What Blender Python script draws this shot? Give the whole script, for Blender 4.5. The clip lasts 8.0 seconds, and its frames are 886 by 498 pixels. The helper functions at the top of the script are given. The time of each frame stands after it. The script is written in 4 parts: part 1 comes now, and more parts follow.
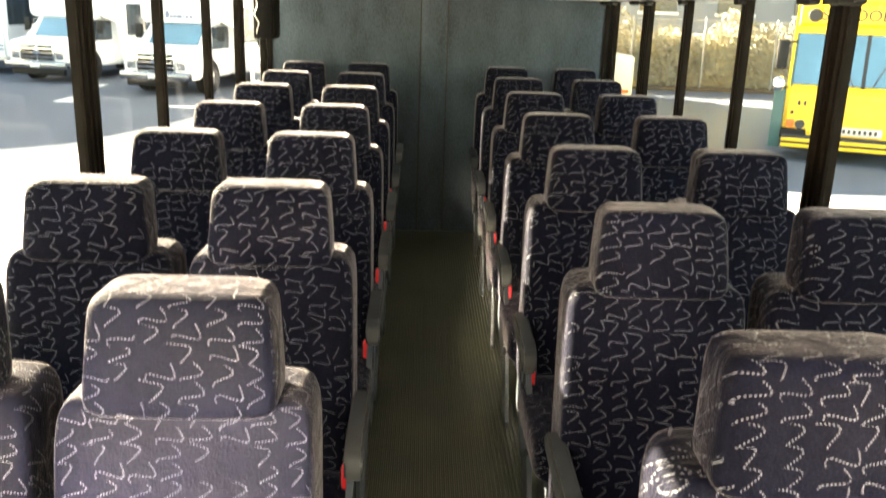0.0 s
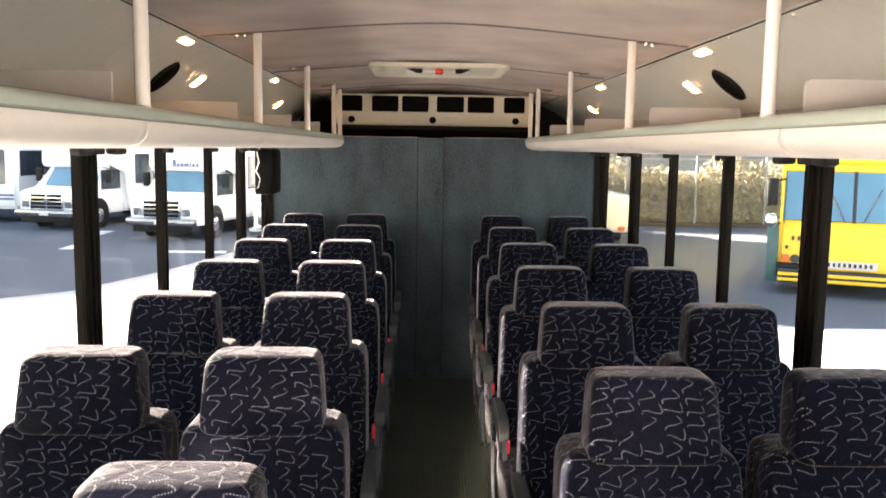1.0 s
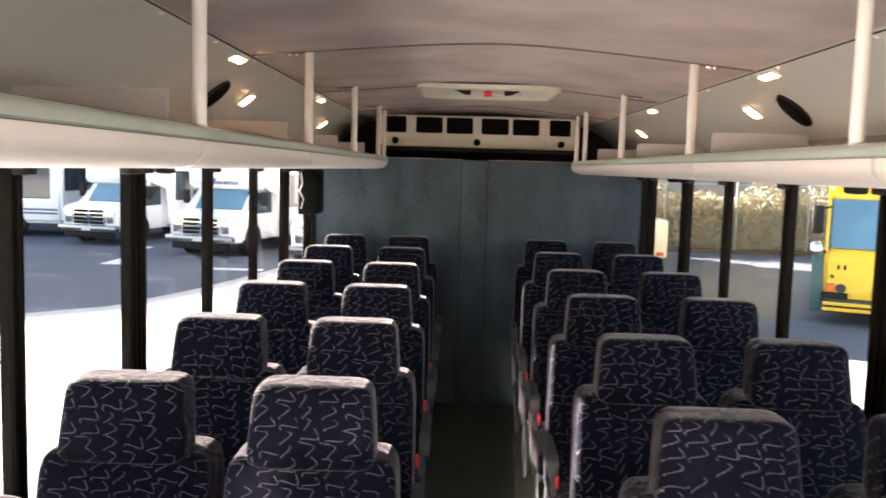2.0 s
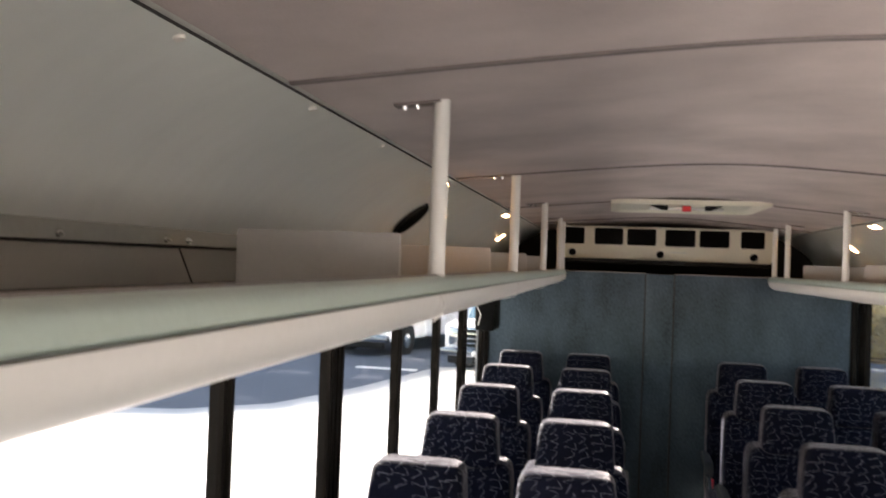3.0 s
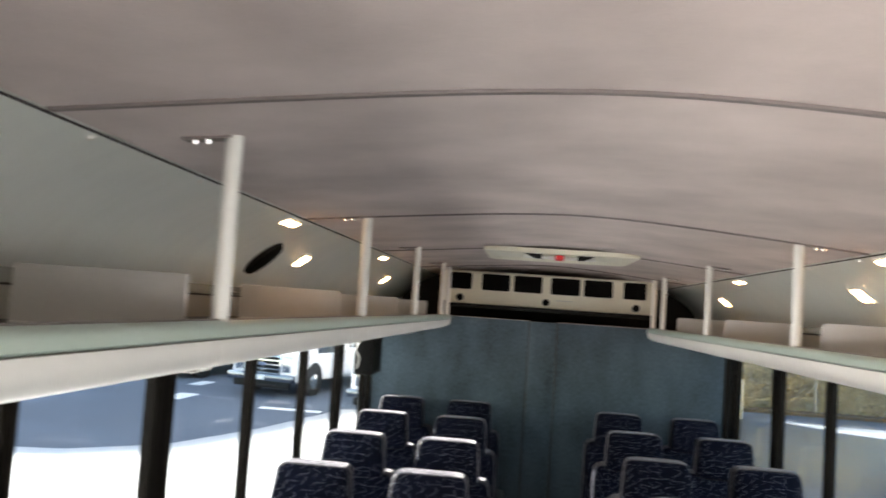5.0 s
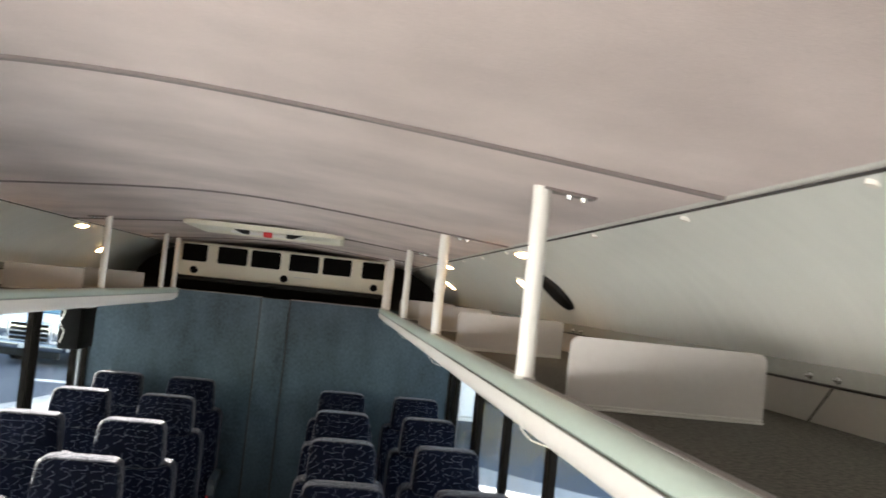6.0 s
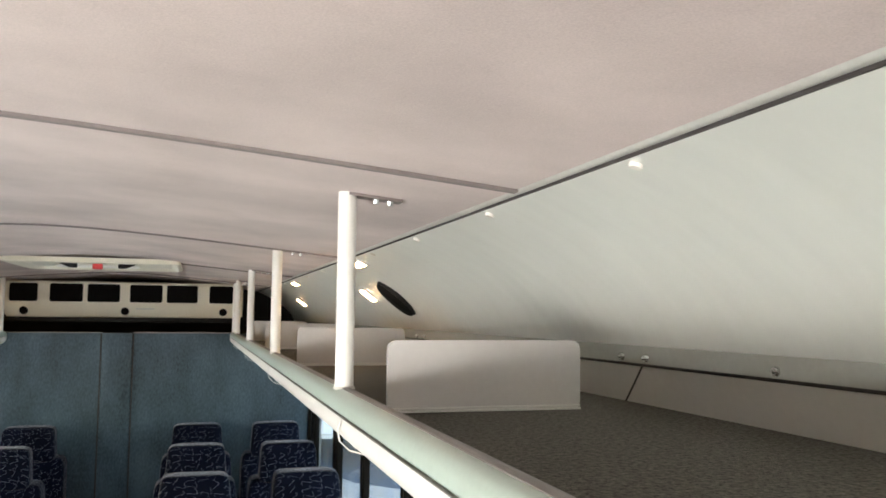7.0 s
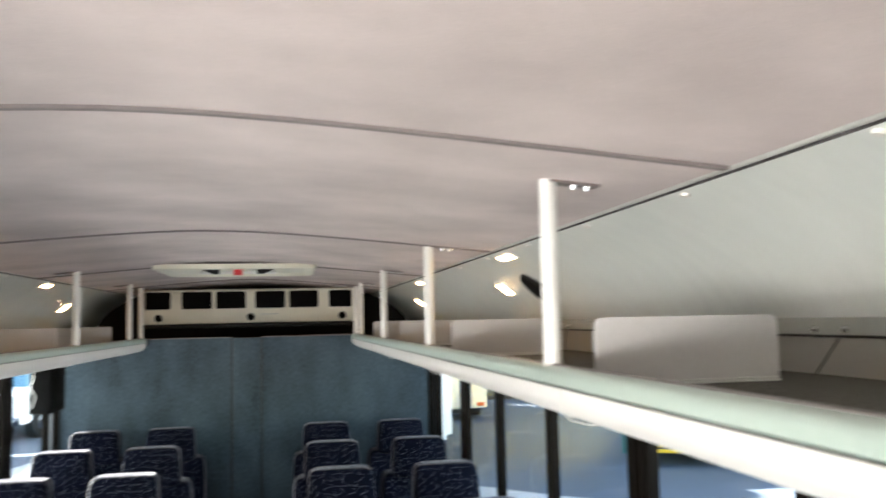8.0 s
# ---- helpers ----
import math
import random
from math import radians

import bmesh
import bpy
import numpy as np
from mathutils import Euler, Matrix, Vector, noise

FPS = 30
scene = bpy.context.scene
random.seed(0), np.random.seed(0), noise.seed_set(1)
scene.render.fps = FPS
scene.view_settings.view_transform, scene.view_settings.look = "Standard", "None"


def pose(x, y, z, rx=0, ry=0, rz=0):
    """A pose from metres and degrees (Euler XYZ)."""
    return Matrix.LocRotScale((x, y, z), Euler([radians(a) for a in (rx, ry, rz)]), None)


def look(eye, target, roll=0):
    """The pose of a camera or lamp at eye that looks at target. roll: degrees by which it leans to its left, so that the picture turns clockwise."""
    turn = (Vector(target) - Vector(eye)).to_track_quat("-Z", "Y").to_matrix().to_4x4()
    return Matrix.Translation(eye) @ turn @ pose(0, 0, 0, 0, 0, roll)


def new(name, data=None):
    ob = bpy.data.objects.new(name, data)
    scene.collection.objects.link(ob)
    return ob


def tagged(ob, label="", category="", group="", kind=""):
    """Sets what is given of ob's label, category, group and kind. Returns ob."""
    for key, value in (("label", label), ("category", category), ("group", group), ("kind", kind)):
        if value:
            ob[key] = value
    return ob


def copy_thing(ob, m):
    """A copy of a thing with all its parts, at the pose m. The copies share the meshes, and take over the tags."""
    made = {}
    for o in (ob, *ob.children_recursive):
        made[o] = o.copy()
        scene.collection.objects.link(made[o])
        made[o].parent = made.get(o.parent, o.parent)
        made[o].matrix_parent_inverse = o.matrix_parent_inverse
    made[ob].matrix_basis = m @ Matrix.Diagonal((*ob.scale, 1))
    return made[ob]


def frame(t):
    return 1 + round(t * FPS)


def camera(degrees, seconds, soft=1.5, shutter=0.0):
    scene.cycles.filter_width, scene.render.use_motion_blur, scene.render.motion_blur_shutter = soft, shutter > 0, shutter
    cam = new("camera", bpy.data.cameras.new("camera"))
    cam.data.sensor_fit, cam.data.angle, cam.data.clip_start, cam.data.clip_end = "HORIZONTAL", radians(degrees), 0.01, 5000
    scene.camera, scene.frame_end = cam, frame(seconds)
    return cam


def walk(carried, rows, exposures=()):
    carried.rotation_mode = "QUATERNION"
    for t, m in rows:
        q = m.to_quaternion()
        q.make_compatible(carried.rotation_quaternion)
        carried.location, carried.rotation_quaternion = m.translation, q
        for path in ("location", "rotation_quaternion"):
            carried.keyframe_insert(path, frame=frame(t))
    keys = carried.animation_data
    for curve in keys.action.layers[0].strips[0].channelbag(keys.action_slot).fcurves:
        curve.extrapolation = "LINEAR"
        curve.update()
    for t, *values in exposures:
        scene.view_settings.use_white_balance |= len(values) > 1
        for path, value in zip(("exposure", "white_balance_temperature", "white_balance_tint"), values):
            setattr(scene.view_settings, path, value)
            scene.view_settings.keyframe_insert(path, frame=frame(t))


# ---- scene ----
cam = camera(55.5, 8.0, 1.6, 0.4)
PATH = [
    (0, (-0.092, 0.255, 1.553), (-0.036, 2.175, 0.998), 1.9),
    (0.5, (-0.071, 0.256, 1.594), (-0.041, 2.221, 1.226), 1.0),
    (1, (-0.067, 0.241, 1.627), (-0.022, 2.226, 1.388), 0.8),
    (1.2, (-0.069, 0.245, 1.629), (-0.018, 2.233, 1.416), 0.9),
    (2.3, (-0.183, 0.395, 1.636), (-0.323, 2.383, 1.466), 1.8),
    (2.5, (-0.235, 0.450, 1.659), (-0.467, 2.433, 1.541), 1.8),
    (3, (-0.347, 0.550, 1.728), (-0.736, 2.512, 1.756), 2.1),
    (3.5, (-0.398, 0.588, 1.757), (-0.847, 2.535, 1.851), 2.5),
    (4, (-0.394, 0.594, 1.756), (-0.852, 2.538, 1.866), 2.7),
    (4.2, (-0.379, 0.600, 1.753), (-0.822, 2.547, 1.870), 2.5),
    (5.3, (0.019, 0.663, 1.749), (-0.037, 2.657, 1.891), 4.8),
    (5.5, (0.139, 0.676, 1.78), (0.193, 2.671, 1.905), 5.3),
    (6, (0.34, 0.701, 1.815), (0.579, 2.683, 1.927), 5.9),
    (6.5, (0.403, 0.707, 1.816), (0.791, 2.665, 1.949), 3.3),
    (7, (0.425, 0.703, 1.813), (0.98, 2.617, 1.972), 0.6),
    (7.5, (0.389, 0.696, 1.808), (0.941, 2.609, 1.991), -0.6),
    (8, (0.222, 0.678, 1.778), (0.586, 2.637, 1.945), -1.2),
]
walk(cam, [(t, look(eye, target, roll)) for t, eye, target, roll in PATH],
     [(0.0, 4.63, 10700, 11), (0.6, 4.40, 9600, 18), (1.2, 4.08, 8300, 22), (2.5, 3.74, 8100, 25), (3.0, 3.62, 7600, 20), (3.5, 3.78, 7200, 19), (4.2, 4.02, 7100, 16), (5.5, 3.88, 7000, 12), (7.0, 4.20, 6900, 10), (8.0, 4.18, 6700, 10)])

# ---- world, sun, exposure ----
SUN_TO = Vector((-1.0, 0.62, 0.45)).normalized()
world = bpy.data.worlds.new("sky")
scene.world = world
world.use_nodes = True
wn = world.node_tree
sky = wn.nodes.new("ShaderNodeTexSky")
sky.sky_type, sky.sun_disc = "NISHITA", False
sky.sun_elevation = math.asin(SUN_TO.z)
sky.sun_rotation = math.atan2(SUN_TO.x, SUN_TO.y)
wn.links.new(sky.outputs["Color"], wn.nodes["Background"].inputs["Color"])
wn.nodes["Background"].inputs["Strength"].default_value = 0.052
sun = new("sun", bpy.data.lights.new("sun", "SUN"))
sun.data.energy, sun.data.angle, sun.data.color = 5.0, radians(0.6), (1.0, 0.985, 0.96)
sun.matrix_world = SUN_TO.to_track_quat("Z", "Y").to_matrix().to_4x4()

# added area lamps for daylight through windscreen, foremost side windows and door, behind the eye
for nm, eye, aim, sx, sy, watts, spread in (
    ("windscreen_light", (-0.20, -1.64, 1.25), (-0.05, 0.5, 2.55), 1.5, 0.62, 1.16, 110),
    ("side_window_light", (-1.095, -0.06, 1.38), (0.90, 2.3, 1.86), 0.14, 0.34, 0.44, 100),
    ("side_window_light", (-1.095, 0.80, 1.38), (0.90, 2.2, 1.88), 0.14, 0.34, 0.29, 100),
    ("side_window_light", (1.095, 0.75, 1.34), (-0.75, 1.35, 1.72), 0.60, 0.36, 0.08, 90),
    # unseen narrow fill lamps, added to brighten the first seat rows
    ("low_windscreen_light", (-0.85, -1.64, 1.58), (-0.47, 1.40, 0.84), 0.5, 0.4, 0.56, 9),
    ("door_window_light", (1.08, 0.1, 1.1), (0.5, 1.3, 0.95), 0.5, 0.6, 0.26, 30),
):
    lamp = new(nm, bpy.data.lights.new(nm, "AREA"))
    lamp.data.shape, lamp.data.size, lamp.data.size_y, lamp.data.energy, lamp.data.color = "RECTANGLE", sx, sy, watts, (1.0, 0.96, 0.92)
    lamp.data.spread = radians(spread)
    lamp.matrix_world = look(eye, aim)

# ---- helpers ----


def obj(name, bm, mat, smooth=False, angle=40):
    me = bpy.data.meshes.new(name)
    bmesh.ops.recalc_face_normals(bm, faces=bm.faces[:])
    bm.to_mesh(me)
    bm.free()
    if mat:
        me.materials.append(mat)
    if smooth:
        me.polygons.foreach_set("use_smooth", [True] * len(me.polygons))
        me.set_sharp_from_angle(angle=radians(angle))
    return new(name, me)


def part(name, bm, mat, parent, label="", smooth=True, angle=40):
    ob = obj(name, bm, mat, smooth, angle)
    ob.parent = parent
    return tagged(ob, label)


def thing(name, label, category, group="", at=None):
    ob = new(name)
    if at:
        ob.matrix_world = at
    return tagged(ob, label, category, group)


def structure(name, bm, mat, label, category, smooth=False):
    return tagged(obj(name, bm, mat, smooth), label, category, "", "structure")


def box(bm, x0, x1, y0, y1, z0, z1, bevel=0.0, seg=2):
    r = bmesh.ops.create_cube(bm, size=1.0)
    vs = r["verts"]
    for v in vs:
        v.co = Vector(((x0 + x1) / 2 + v.co.x * (x1 - x0), (y0 + y1) / 2 + v.co.y * (y1 - y0), (z0 + z1) / 2 + v.co.z * (z1 - z0)))
    if bevel:
        es = list({e for v in vs for e in v.link_edges})
        bmesh.ops.bevel(bm, geom=es, offset=bevel, segments=seg, affect="EDGES", profile=0.5)
    return bm


def boxed(*a, **k):
    return box(bmesh.new(), *a, **k)


def extrude(bm, prof, y0, y1, axis="y", steps=1, closed=True):
    """A profile of (a, b) points drawn out along one axis: (x, z) along y, (y, z) along x, (x, y) along z."""
    def put(a, b, s):
        return {"y": (a, s, b), "x": (s, a, b), "z": (a, b, s)}[axis]
    rings = []
    for i in range(steps + 1):
        s = y0 + (y1 - y0) * i / steps
        rings.append([bm.verts.new(put(a, b, s)) for a, b in prof])
    n = len(prof)
    for r, q in zip(rings, rings[1:]):
        for i in range(n if closed else n - 1):
            bm.faces.new((r[i], r[(i + 1) % n], q[(i + 1) % n], q[i]))
    if closed:
        bm.faces.new(rings[0])
        bm.faces.new(rings[-1])
    return bm


def extruded(prof, y0, y1, axis="y", steps=1, closed=True):
    return extrude(bmesh.new(), prof, y0, y1, axis, steps, closed)


def tube(bm, p, q, r, r2=None, n=16, caps=True):
    p, q = Vector(p), Vector(q)
    d = q - p
    m = Matrix.Translation((p + q) / 2) @ d.to_track_quat("Z", "Y").to_matrix().to_4x4()
    bmesh.ops.create_cone(bm, cap_ends=caps, segments=n, radius1=r, radius2=r if r2 is None else r2, depth=d.length, matrix=m)
    return bm


def sp(v, e):
    return math.copysign(abs(v) ** e, v)


def pillow(bm, c, size, e1=0.3, e2=0.3, taper=0.0, lean=0.0, bulge=0.0, nu=36, nv=20):
    """A rounded cushion: a superellipsoid, narrower at its top by taper, leaning back by lean."""
    w, d, h = (s / 2 for s in size)
    rows = []
    for j in range(nv + 1):
        a = -math.pi / 2 + math.pi * j / nv
        k, z = sp(math.cos(a), e1), sp(math.sin(a), e1)
        ring = []
        for i in range(nu):
            b = 2 * math.pi * i / nu + 0.01
            x, y = k * sp(math.cos(b), e2), k * sp(math.sin(b), e2)
            f = 1 - taper * (z + 1) / 2
            puff = 1 + bulge * (1 - x * x) * (1 - z * z)
            ring.append(bm.verts.new((c[0] + w * x * f, c[1] + d * y * puff + lean * (h * z), c[2] + h * z)))
        rows.append(ring)
    for r, q in zip(rows, rows[1:]):
        for i in range(nu):
            bm.faces.new((r[i], r[(i + 1) % nu], q[(i + 1) % nu], q[i]))
    bmesh.ops.remove_doubles(bm, verts=bm.verts[:], dist=1e-5)
    return bm


def pillowed(*a, **k):
    return pillow(bmesh.new(), *a, **k)


def rounded(w, h, r, n=5):
    """Outline of a rounded rectangle about the origin."""
    pts = []
    for cx, cy, a0 in ((w / 2 - r, h / 2 - r, 0), (-w / 2 + r, h / 2 - r, 90), (-w / 2 + r, -h / 2 + r, 180), (w / 2 - r, -h / 2 + r, 270)):
        for i in range(n + 1):
            a = radians(a0 + 90 * i / n)
            pts.append((cx + r * math.cos(a), cy + r * math.sin(a)))
    return pts


# ---- materials ----


def material(name, color=(0.5, 0.5, 0.5), rough=0.5, metal=0.0, var=0.12, scale=6.0, fine=90.0, bump=0.15, dist=0.002, color2=None, sheen=0.0, spec=0.5, coat=0.0, aniso=None, blotch=0.55):
    m = bpy.data.materials.new(name)
    m.use_nodes = True
    nt = m.node_tree
    N, L = nt.nodes, nt.links
    b = N["Principled BSDF"]
    b.inputs["Roughness"].default_value, b.inputs["Metallic"].default_value = rough, metal
    b.inputs["Specular IOR Level"].default_value = spec
    b.inputs["Sheen Weight"].default_value = sheen
    b.inputs["Coat Weight"].default_value = coat
    tc = N.new("ShaderNodeTexCoord")
    mp = N.new("ShaderNodeMapping")
    L.new(tc.outputs["Object"], mp.inputs["Vector"])
    if aniso:
        mp.inputs["Scale"].default_value = aniso
    big, small = N.new("ShaderNodeTexNoise"), N.new("ShaderNodeTexNoise")
    big.inputs["Scale"].default_value, small.inputs["Scale"].default_value = scale, fine
    big.inputs["Detail"].default_value, small.inputs["Detail"].default_value = 5, 3
    for t in (big, small):
        L.new(mp.outputs["Vector"], t.inputs["Vector"])
    mixv = N.new("ShaderNodeMath")
    mixv.operation = "MULTIPLY_ADD"
    L.new(small.outputs["Fac"], mixv.inputs[0])
    mixv.inputs[1].default_value = 1.0 - blotch
    sc = N.new("ShaderNodeMath")
    sc.operation = "MULTIPLY"
    L.new(big.outputs["Fac"], sc.inputs[0])
    sc.inputs[1].default_value = blotch
    L.new(sc.outputs[0], mixv.inputs[2])
    ramp = N.new("ShaderNodeMapRange")
    ramp.inputs["From Min"].default_value, ramp.inputs["From Max"].default_value = 0.32, 0.68
    L.new(mixv.outputs[0], ramp.inputs["Value"])
    mix = N.new("ShaderNodeMix")
    mix.data_type = "RGBA"
    c2 = color2 or tuple(c * (1 + var) for c in color)
    mix.inputs["A"].default_value = (*(c * (1 - var) for c in color), 1)
    mix.inputs["B"].default_value = (*c2, 1)
    L.new(ramp.outputs["Result"], mix.inputs["Factor"])
    L.new(mix.outputs["Result"], b.inputs["Base Color"])
    rr = N.new("ShaderNodeMapRange")
    rr.inputs["To Min"].default_value, rr.inputs["To Max"].default_value = max(0.02, rough * 0.85), min(1, rough * 1.15)
    L.new(big.outputs["Fac"], rr.inputs["Value"])
    L.new(rr.outputs["Result"], b.inputs["Roughness"])
    if bump:
        bp = N.new("ShaderNodeBump")
        bp.inputs["Strength"].default_value, bp.inputs["Distance"].default_value = bump, dist
        L.new(small.outputs["Fac"], bp.inputs["Height"])
        L.new(bp.outputs["Normal"], b.inputs["Normal"])
    m["mix"], m["bsdf"] = mix.name, b.name
    return m


def node_math(N, L, op, a, b=None, c=None):
    n = N.new("ShaderNodeMath")
    n.operation = op
    for i, v in enumerate((a, b, c)):
        if v is None:
            continue
        if isinstance(v, (int, float)):
            n.inputs[i].default_value = v
        else:
            L.new(v, n.inputs[i])
    return n.outputs[0]


def seat_fabric():
    """Navy plush woven with small dotted S-shaped squiggles, each with its own turn."""
    m = material("seat_fabric", (0.0032, 0.0037, 0.0092), 0.60, var=0.35, scale=9, fine=260, bump=0.5, dist=0.003, sheen=0.35, spec=0.03)
    bs = m.node_tree.nodes[m["bsdf"]]
    bs.inputs["Sheen Roughness"].default_value = 0.24
    bs.inputs["Sheen Tint"].default_value = (0.92, 0.86, 0.94, 1)
    nt = m.node_tree
    N, L = nt.nodes, nt.links
    tc = N.new("ShaderNodeTexCoord")
    oi = N.new("ShaderNodeObjectInfo")
    s = N.new("ShaderNodeSeparateXYZ")
    L.new(tc.outputs["Object"], s.inputs[0])
    u = node_math(N, L, "ADD", s.outputs[0], node_math(N, L, "MULTIPLY", s.outputs[1], 0.6))
    v = node_math(N, L, "ADD", s.outputs[2], node_math(N, L, "MULTIPLY", s.outputs[1], 0.9))
    u = node_math(N, L, "MULTIPLY_ADD", oi.outputs["Random"], 7.0, u)
    CU, CV, AMP, WAVE, DOT = 20.5, 31.0, 0.0150, 128.0, 1400.0
    cv = N.new("ShaderNodeCombineXYZ")
    L.new(node_math(N, L, "MULTIPLY", u, CU), cv.inputs[0])
    L.new(node_math(N, L, "MULTIPLY", v, CV), cv.inputs[1])
    vo = N.new("ShaderNodeTexVoronoi")
    vo.voronoi_dimensions, vo.inputs["Scale"].default_value, vo.inputs["Randomness"].default_value = "2D", 1.0, 0.42
    L.new(cv.outputs[0], vo.inputs["Vector"])
    dv = N.new("ShaderNodeVectorMath")
    dv.operation = "SUBTRACT"
    L.new(cv.outputs[0], dv.inputs[0])
    L.new(vo.outputs["Position"], dv.inputs[1])
    un = N.new("ShaderNodeVectorMath")
    un.operation = "MULTIPLY"
    L.new(dv.outputs[0], un.inputs[0])
    un.inputs[1].default_value = (1 / CU, 1 / CV, 0)
    sc = N.new("ShaderNodeSeparateColor")
    L.new(vo.outputs["Color"], sc.inputs[0])
    rot = N.new("ShaderNodeVectorRotate")
    rot.rotation_type = "Z_AXIS"
    L.new(un.outputs[0], rot.inputs["Vector"])
    L.new(node_math(N, L, "MULTIPLY_ADD", sc.outputs[0], 1.5, -0.55), rot.inputs["Angle"])
    p = N.new("ShaderNodeSeparateXYZ")
    L.new(rot.outputs[0], p.inputs[0])
    px, py = p.outputs[0], p.outputs[1]
    ph = node_math(N, L, "MULTIPLY_ADD", py, WAVE, node_math(N, L, "MULTIPLY", sc.outputs[1], 1.6))
    slope = node_math(N, L, "ABSOLUTE", node_math(N, L, "COSINE", ph))
    off = node_math(N, L, "ABSOLUTE", node_math(N, L, "MULTIPLY_ADD", node_math(N, L, "SINE", ph), -AMP, px))
    steep = node_math(N, L, "MULTIPLY", slope, AMP * WAVE)
    near = node_math(N, L, "DIVIDE", off, node_math(N, L, "SQRT", node_math(N, L, "MULTIPLY_ADD", steep, steep, 1.0)))
    line = node_math(N, L, "LESS_THAN", near, 0.00130)
    ends = node_math(N, L, "LESS_THAN", node_math(N, L, "ABSOLUTE", py), 0.0260)
    # stitches run across the flat strokes, and stack up at the turns
    flat = node_math(N, L, "GREATER_THAN", slope, 0.45)
    sx = node_math(N, L, "GREATER_THAN", node_math(N, L, "SINE", node_math(N, L, "MULTIPLY", px, DOT)), 0.05)
    sy = node_math(N, L, "GREATER_THAN", node_math(N, L, "SINE", node_math(N, L, "MULTIPLY", py, DOT)), 0.0)
    dots = node_math(N, L, "ADD", node_math(N, L, "MULTIPLY", flat, sx), node_math(N, L, "MULTIPLY", node_math(N, L, "SUBTRACT", 1.0, flat), sy))
    some = node_math(N, L, "GREATER_THAN", sc.outputs[2], 0.04)
    total = node_math(N, L, "MULTIPLY", node_math(N, L, "MULTIPLY", line, ends), node_math(N, L, "MULTIPLY", dots, some))
    worn = N.new("ShaderNodeTexNoise")
    worn.inputs["Scale"].default_value = 30
    L.new(tc.outputs["Object"], worn.inputs["Vector"])
    total = node_math(N, L, "MULTIPLY", total, node_math(N, L, "MULTIPLY_ADD", worn.outputs["Fac"], 0.9, 0.3))
    mix = N.new("ShaderNodeMix")
    mix.data_type = "RGBA"
    L.new(total, mix.inputs["Factor"])
    L.new(N[m["mix"]].outputs["Result"], mix.inputs["A"])
    mix.inputs["B"].default_value = (0.165, 0.175, 0.205, 1)
    L.new(mix.outputs["Result"], bs.inputs["Base Color"])
    # soft creases in the cover
    crease, cb = N.new("ShaderNodeTexNoise"), N.new("ShaderNodeBump")
    crease.inputs["Scale"].default_value, crease.inputs["Detail"].default_value, crease.inputs["Distortion"].default_value = 11, 2, 0.8
    L.new(tc.outputs["Object"], crease.inputs["Vector"])
    L.new(crease.outputs["Fac"], cb.inputs["Height"])
    cb.inputs["Strength"].default_value, cb.inputs["Distance"].default_value = 0.45, 0.018
    L.new(bs.inputs["Normal"].links[0].from_socket, cb.inputs["Normal"])
    L.new(cb.outputs["Normal"], bs.inputs["Normal"])
    return m


def glass(name, tint=(0.95, 0.98, 0.97)):
    m = bpy.data.materials.new(name)
    m.use_nodes = True
    N, L = m.node_tree.nodes, m.node_tree.links
    N.remove(N["Principled BSDF"])
    tr, gl, fr, mx = (N.new("ShaderNode" + k) for k in ("BsdfTransparent", "BsdfGlossy", "LayerWeight", "MixShader"))
    tr.inputs["Color"].default_value = (*tint, 1)
    gl.inputs["Roughness"].default_value = 0.01
    grazing = node_math(N, L, "POWER", fr.outputs["Facing"], 5.0)
    L.new(node_math(N, L, "MULTIPLY_ADD", grazing, 0.55, 0.025), mx.inputs[0])
    L.new(tr.outputs[0], mx.inputs[1])
    L.new(gl.outputs[0], mx.inputs[2])
    L.new(mx.outputs[0], N["Material Output"].inputs["Surface"])
    return m


def glow(name, color, strength):
    m = bpy.data.materials.new(name)
    m.use_nodes = True
    b = m.node_tree.nodes["Principled BSDF"]
    b.inputs["Base Color"].default_value = (*color, 1)
    b.inputs["Emission Color"].default_value = (*color, 1)
    b.inputs["Emission Strength"].default_value = strength
    return m


M_SEAT = seat_fabric()
M_ARM = material("grey_arm_plastic", (0.024, 0.028, 0.032), 0.45, scale=20, bump=0.1)
M_RED = material("red_buckle_plastic", (0.75, 0.03, 0.04), 0.4, var=0.08)
M_BLACKP = material("black_plastic", (0.008, 0.008, 0.0085), 0.6, spec=0.25, scale=25)
M_FRAME = material("grey_seat_frame", (0.05, 0.063, 0.078), 0.45, metal=0.3, scale=15)
M_FLOOR = material("ribbed_rubber", (0.052, 0.068, 0.060), 0.36, var=0.35, scale=5, fine=150, bump=0.25, color2=(0.105, 0.115, 0.082))
M_CEIL = material("ceiling_fabric", (0.54, 0.445, 0.425), 0.95, var=0.24, scale=3.4, fine=520, bump=0.16, dist=0.002, sheen=0.1, spec=0.1, blotch=0.70)
M_BULK = material("bulkhead_carpet", (0.060, 0.084, 0.103), 0.97, var=0.45, scale=6, fine=110, bump=0.5, dist=0.004, sheen=0.1, spec=0.1, aniso=(1, 1, 0.45))
M_COVE = material("satin_cove_panel", (0.74, 0.748, 0.708), 0.33, metal=0.2, var=0.05, scale=2.5, fine=12, bump=0.02, spec=0.8, aniso=(0.6, 2.0, 0.6))
M_BACKP = material("white_panel", (0.62, 0.61, 0.58), 0.4, var=0.04, scale=4, bump=0.04)
M_RAIL = material("sage_aluminium", (0.41, 0.495, 0.445), 0.36, metal=0.15, var=0.05, scale=4, fine=120, bump=0.04)
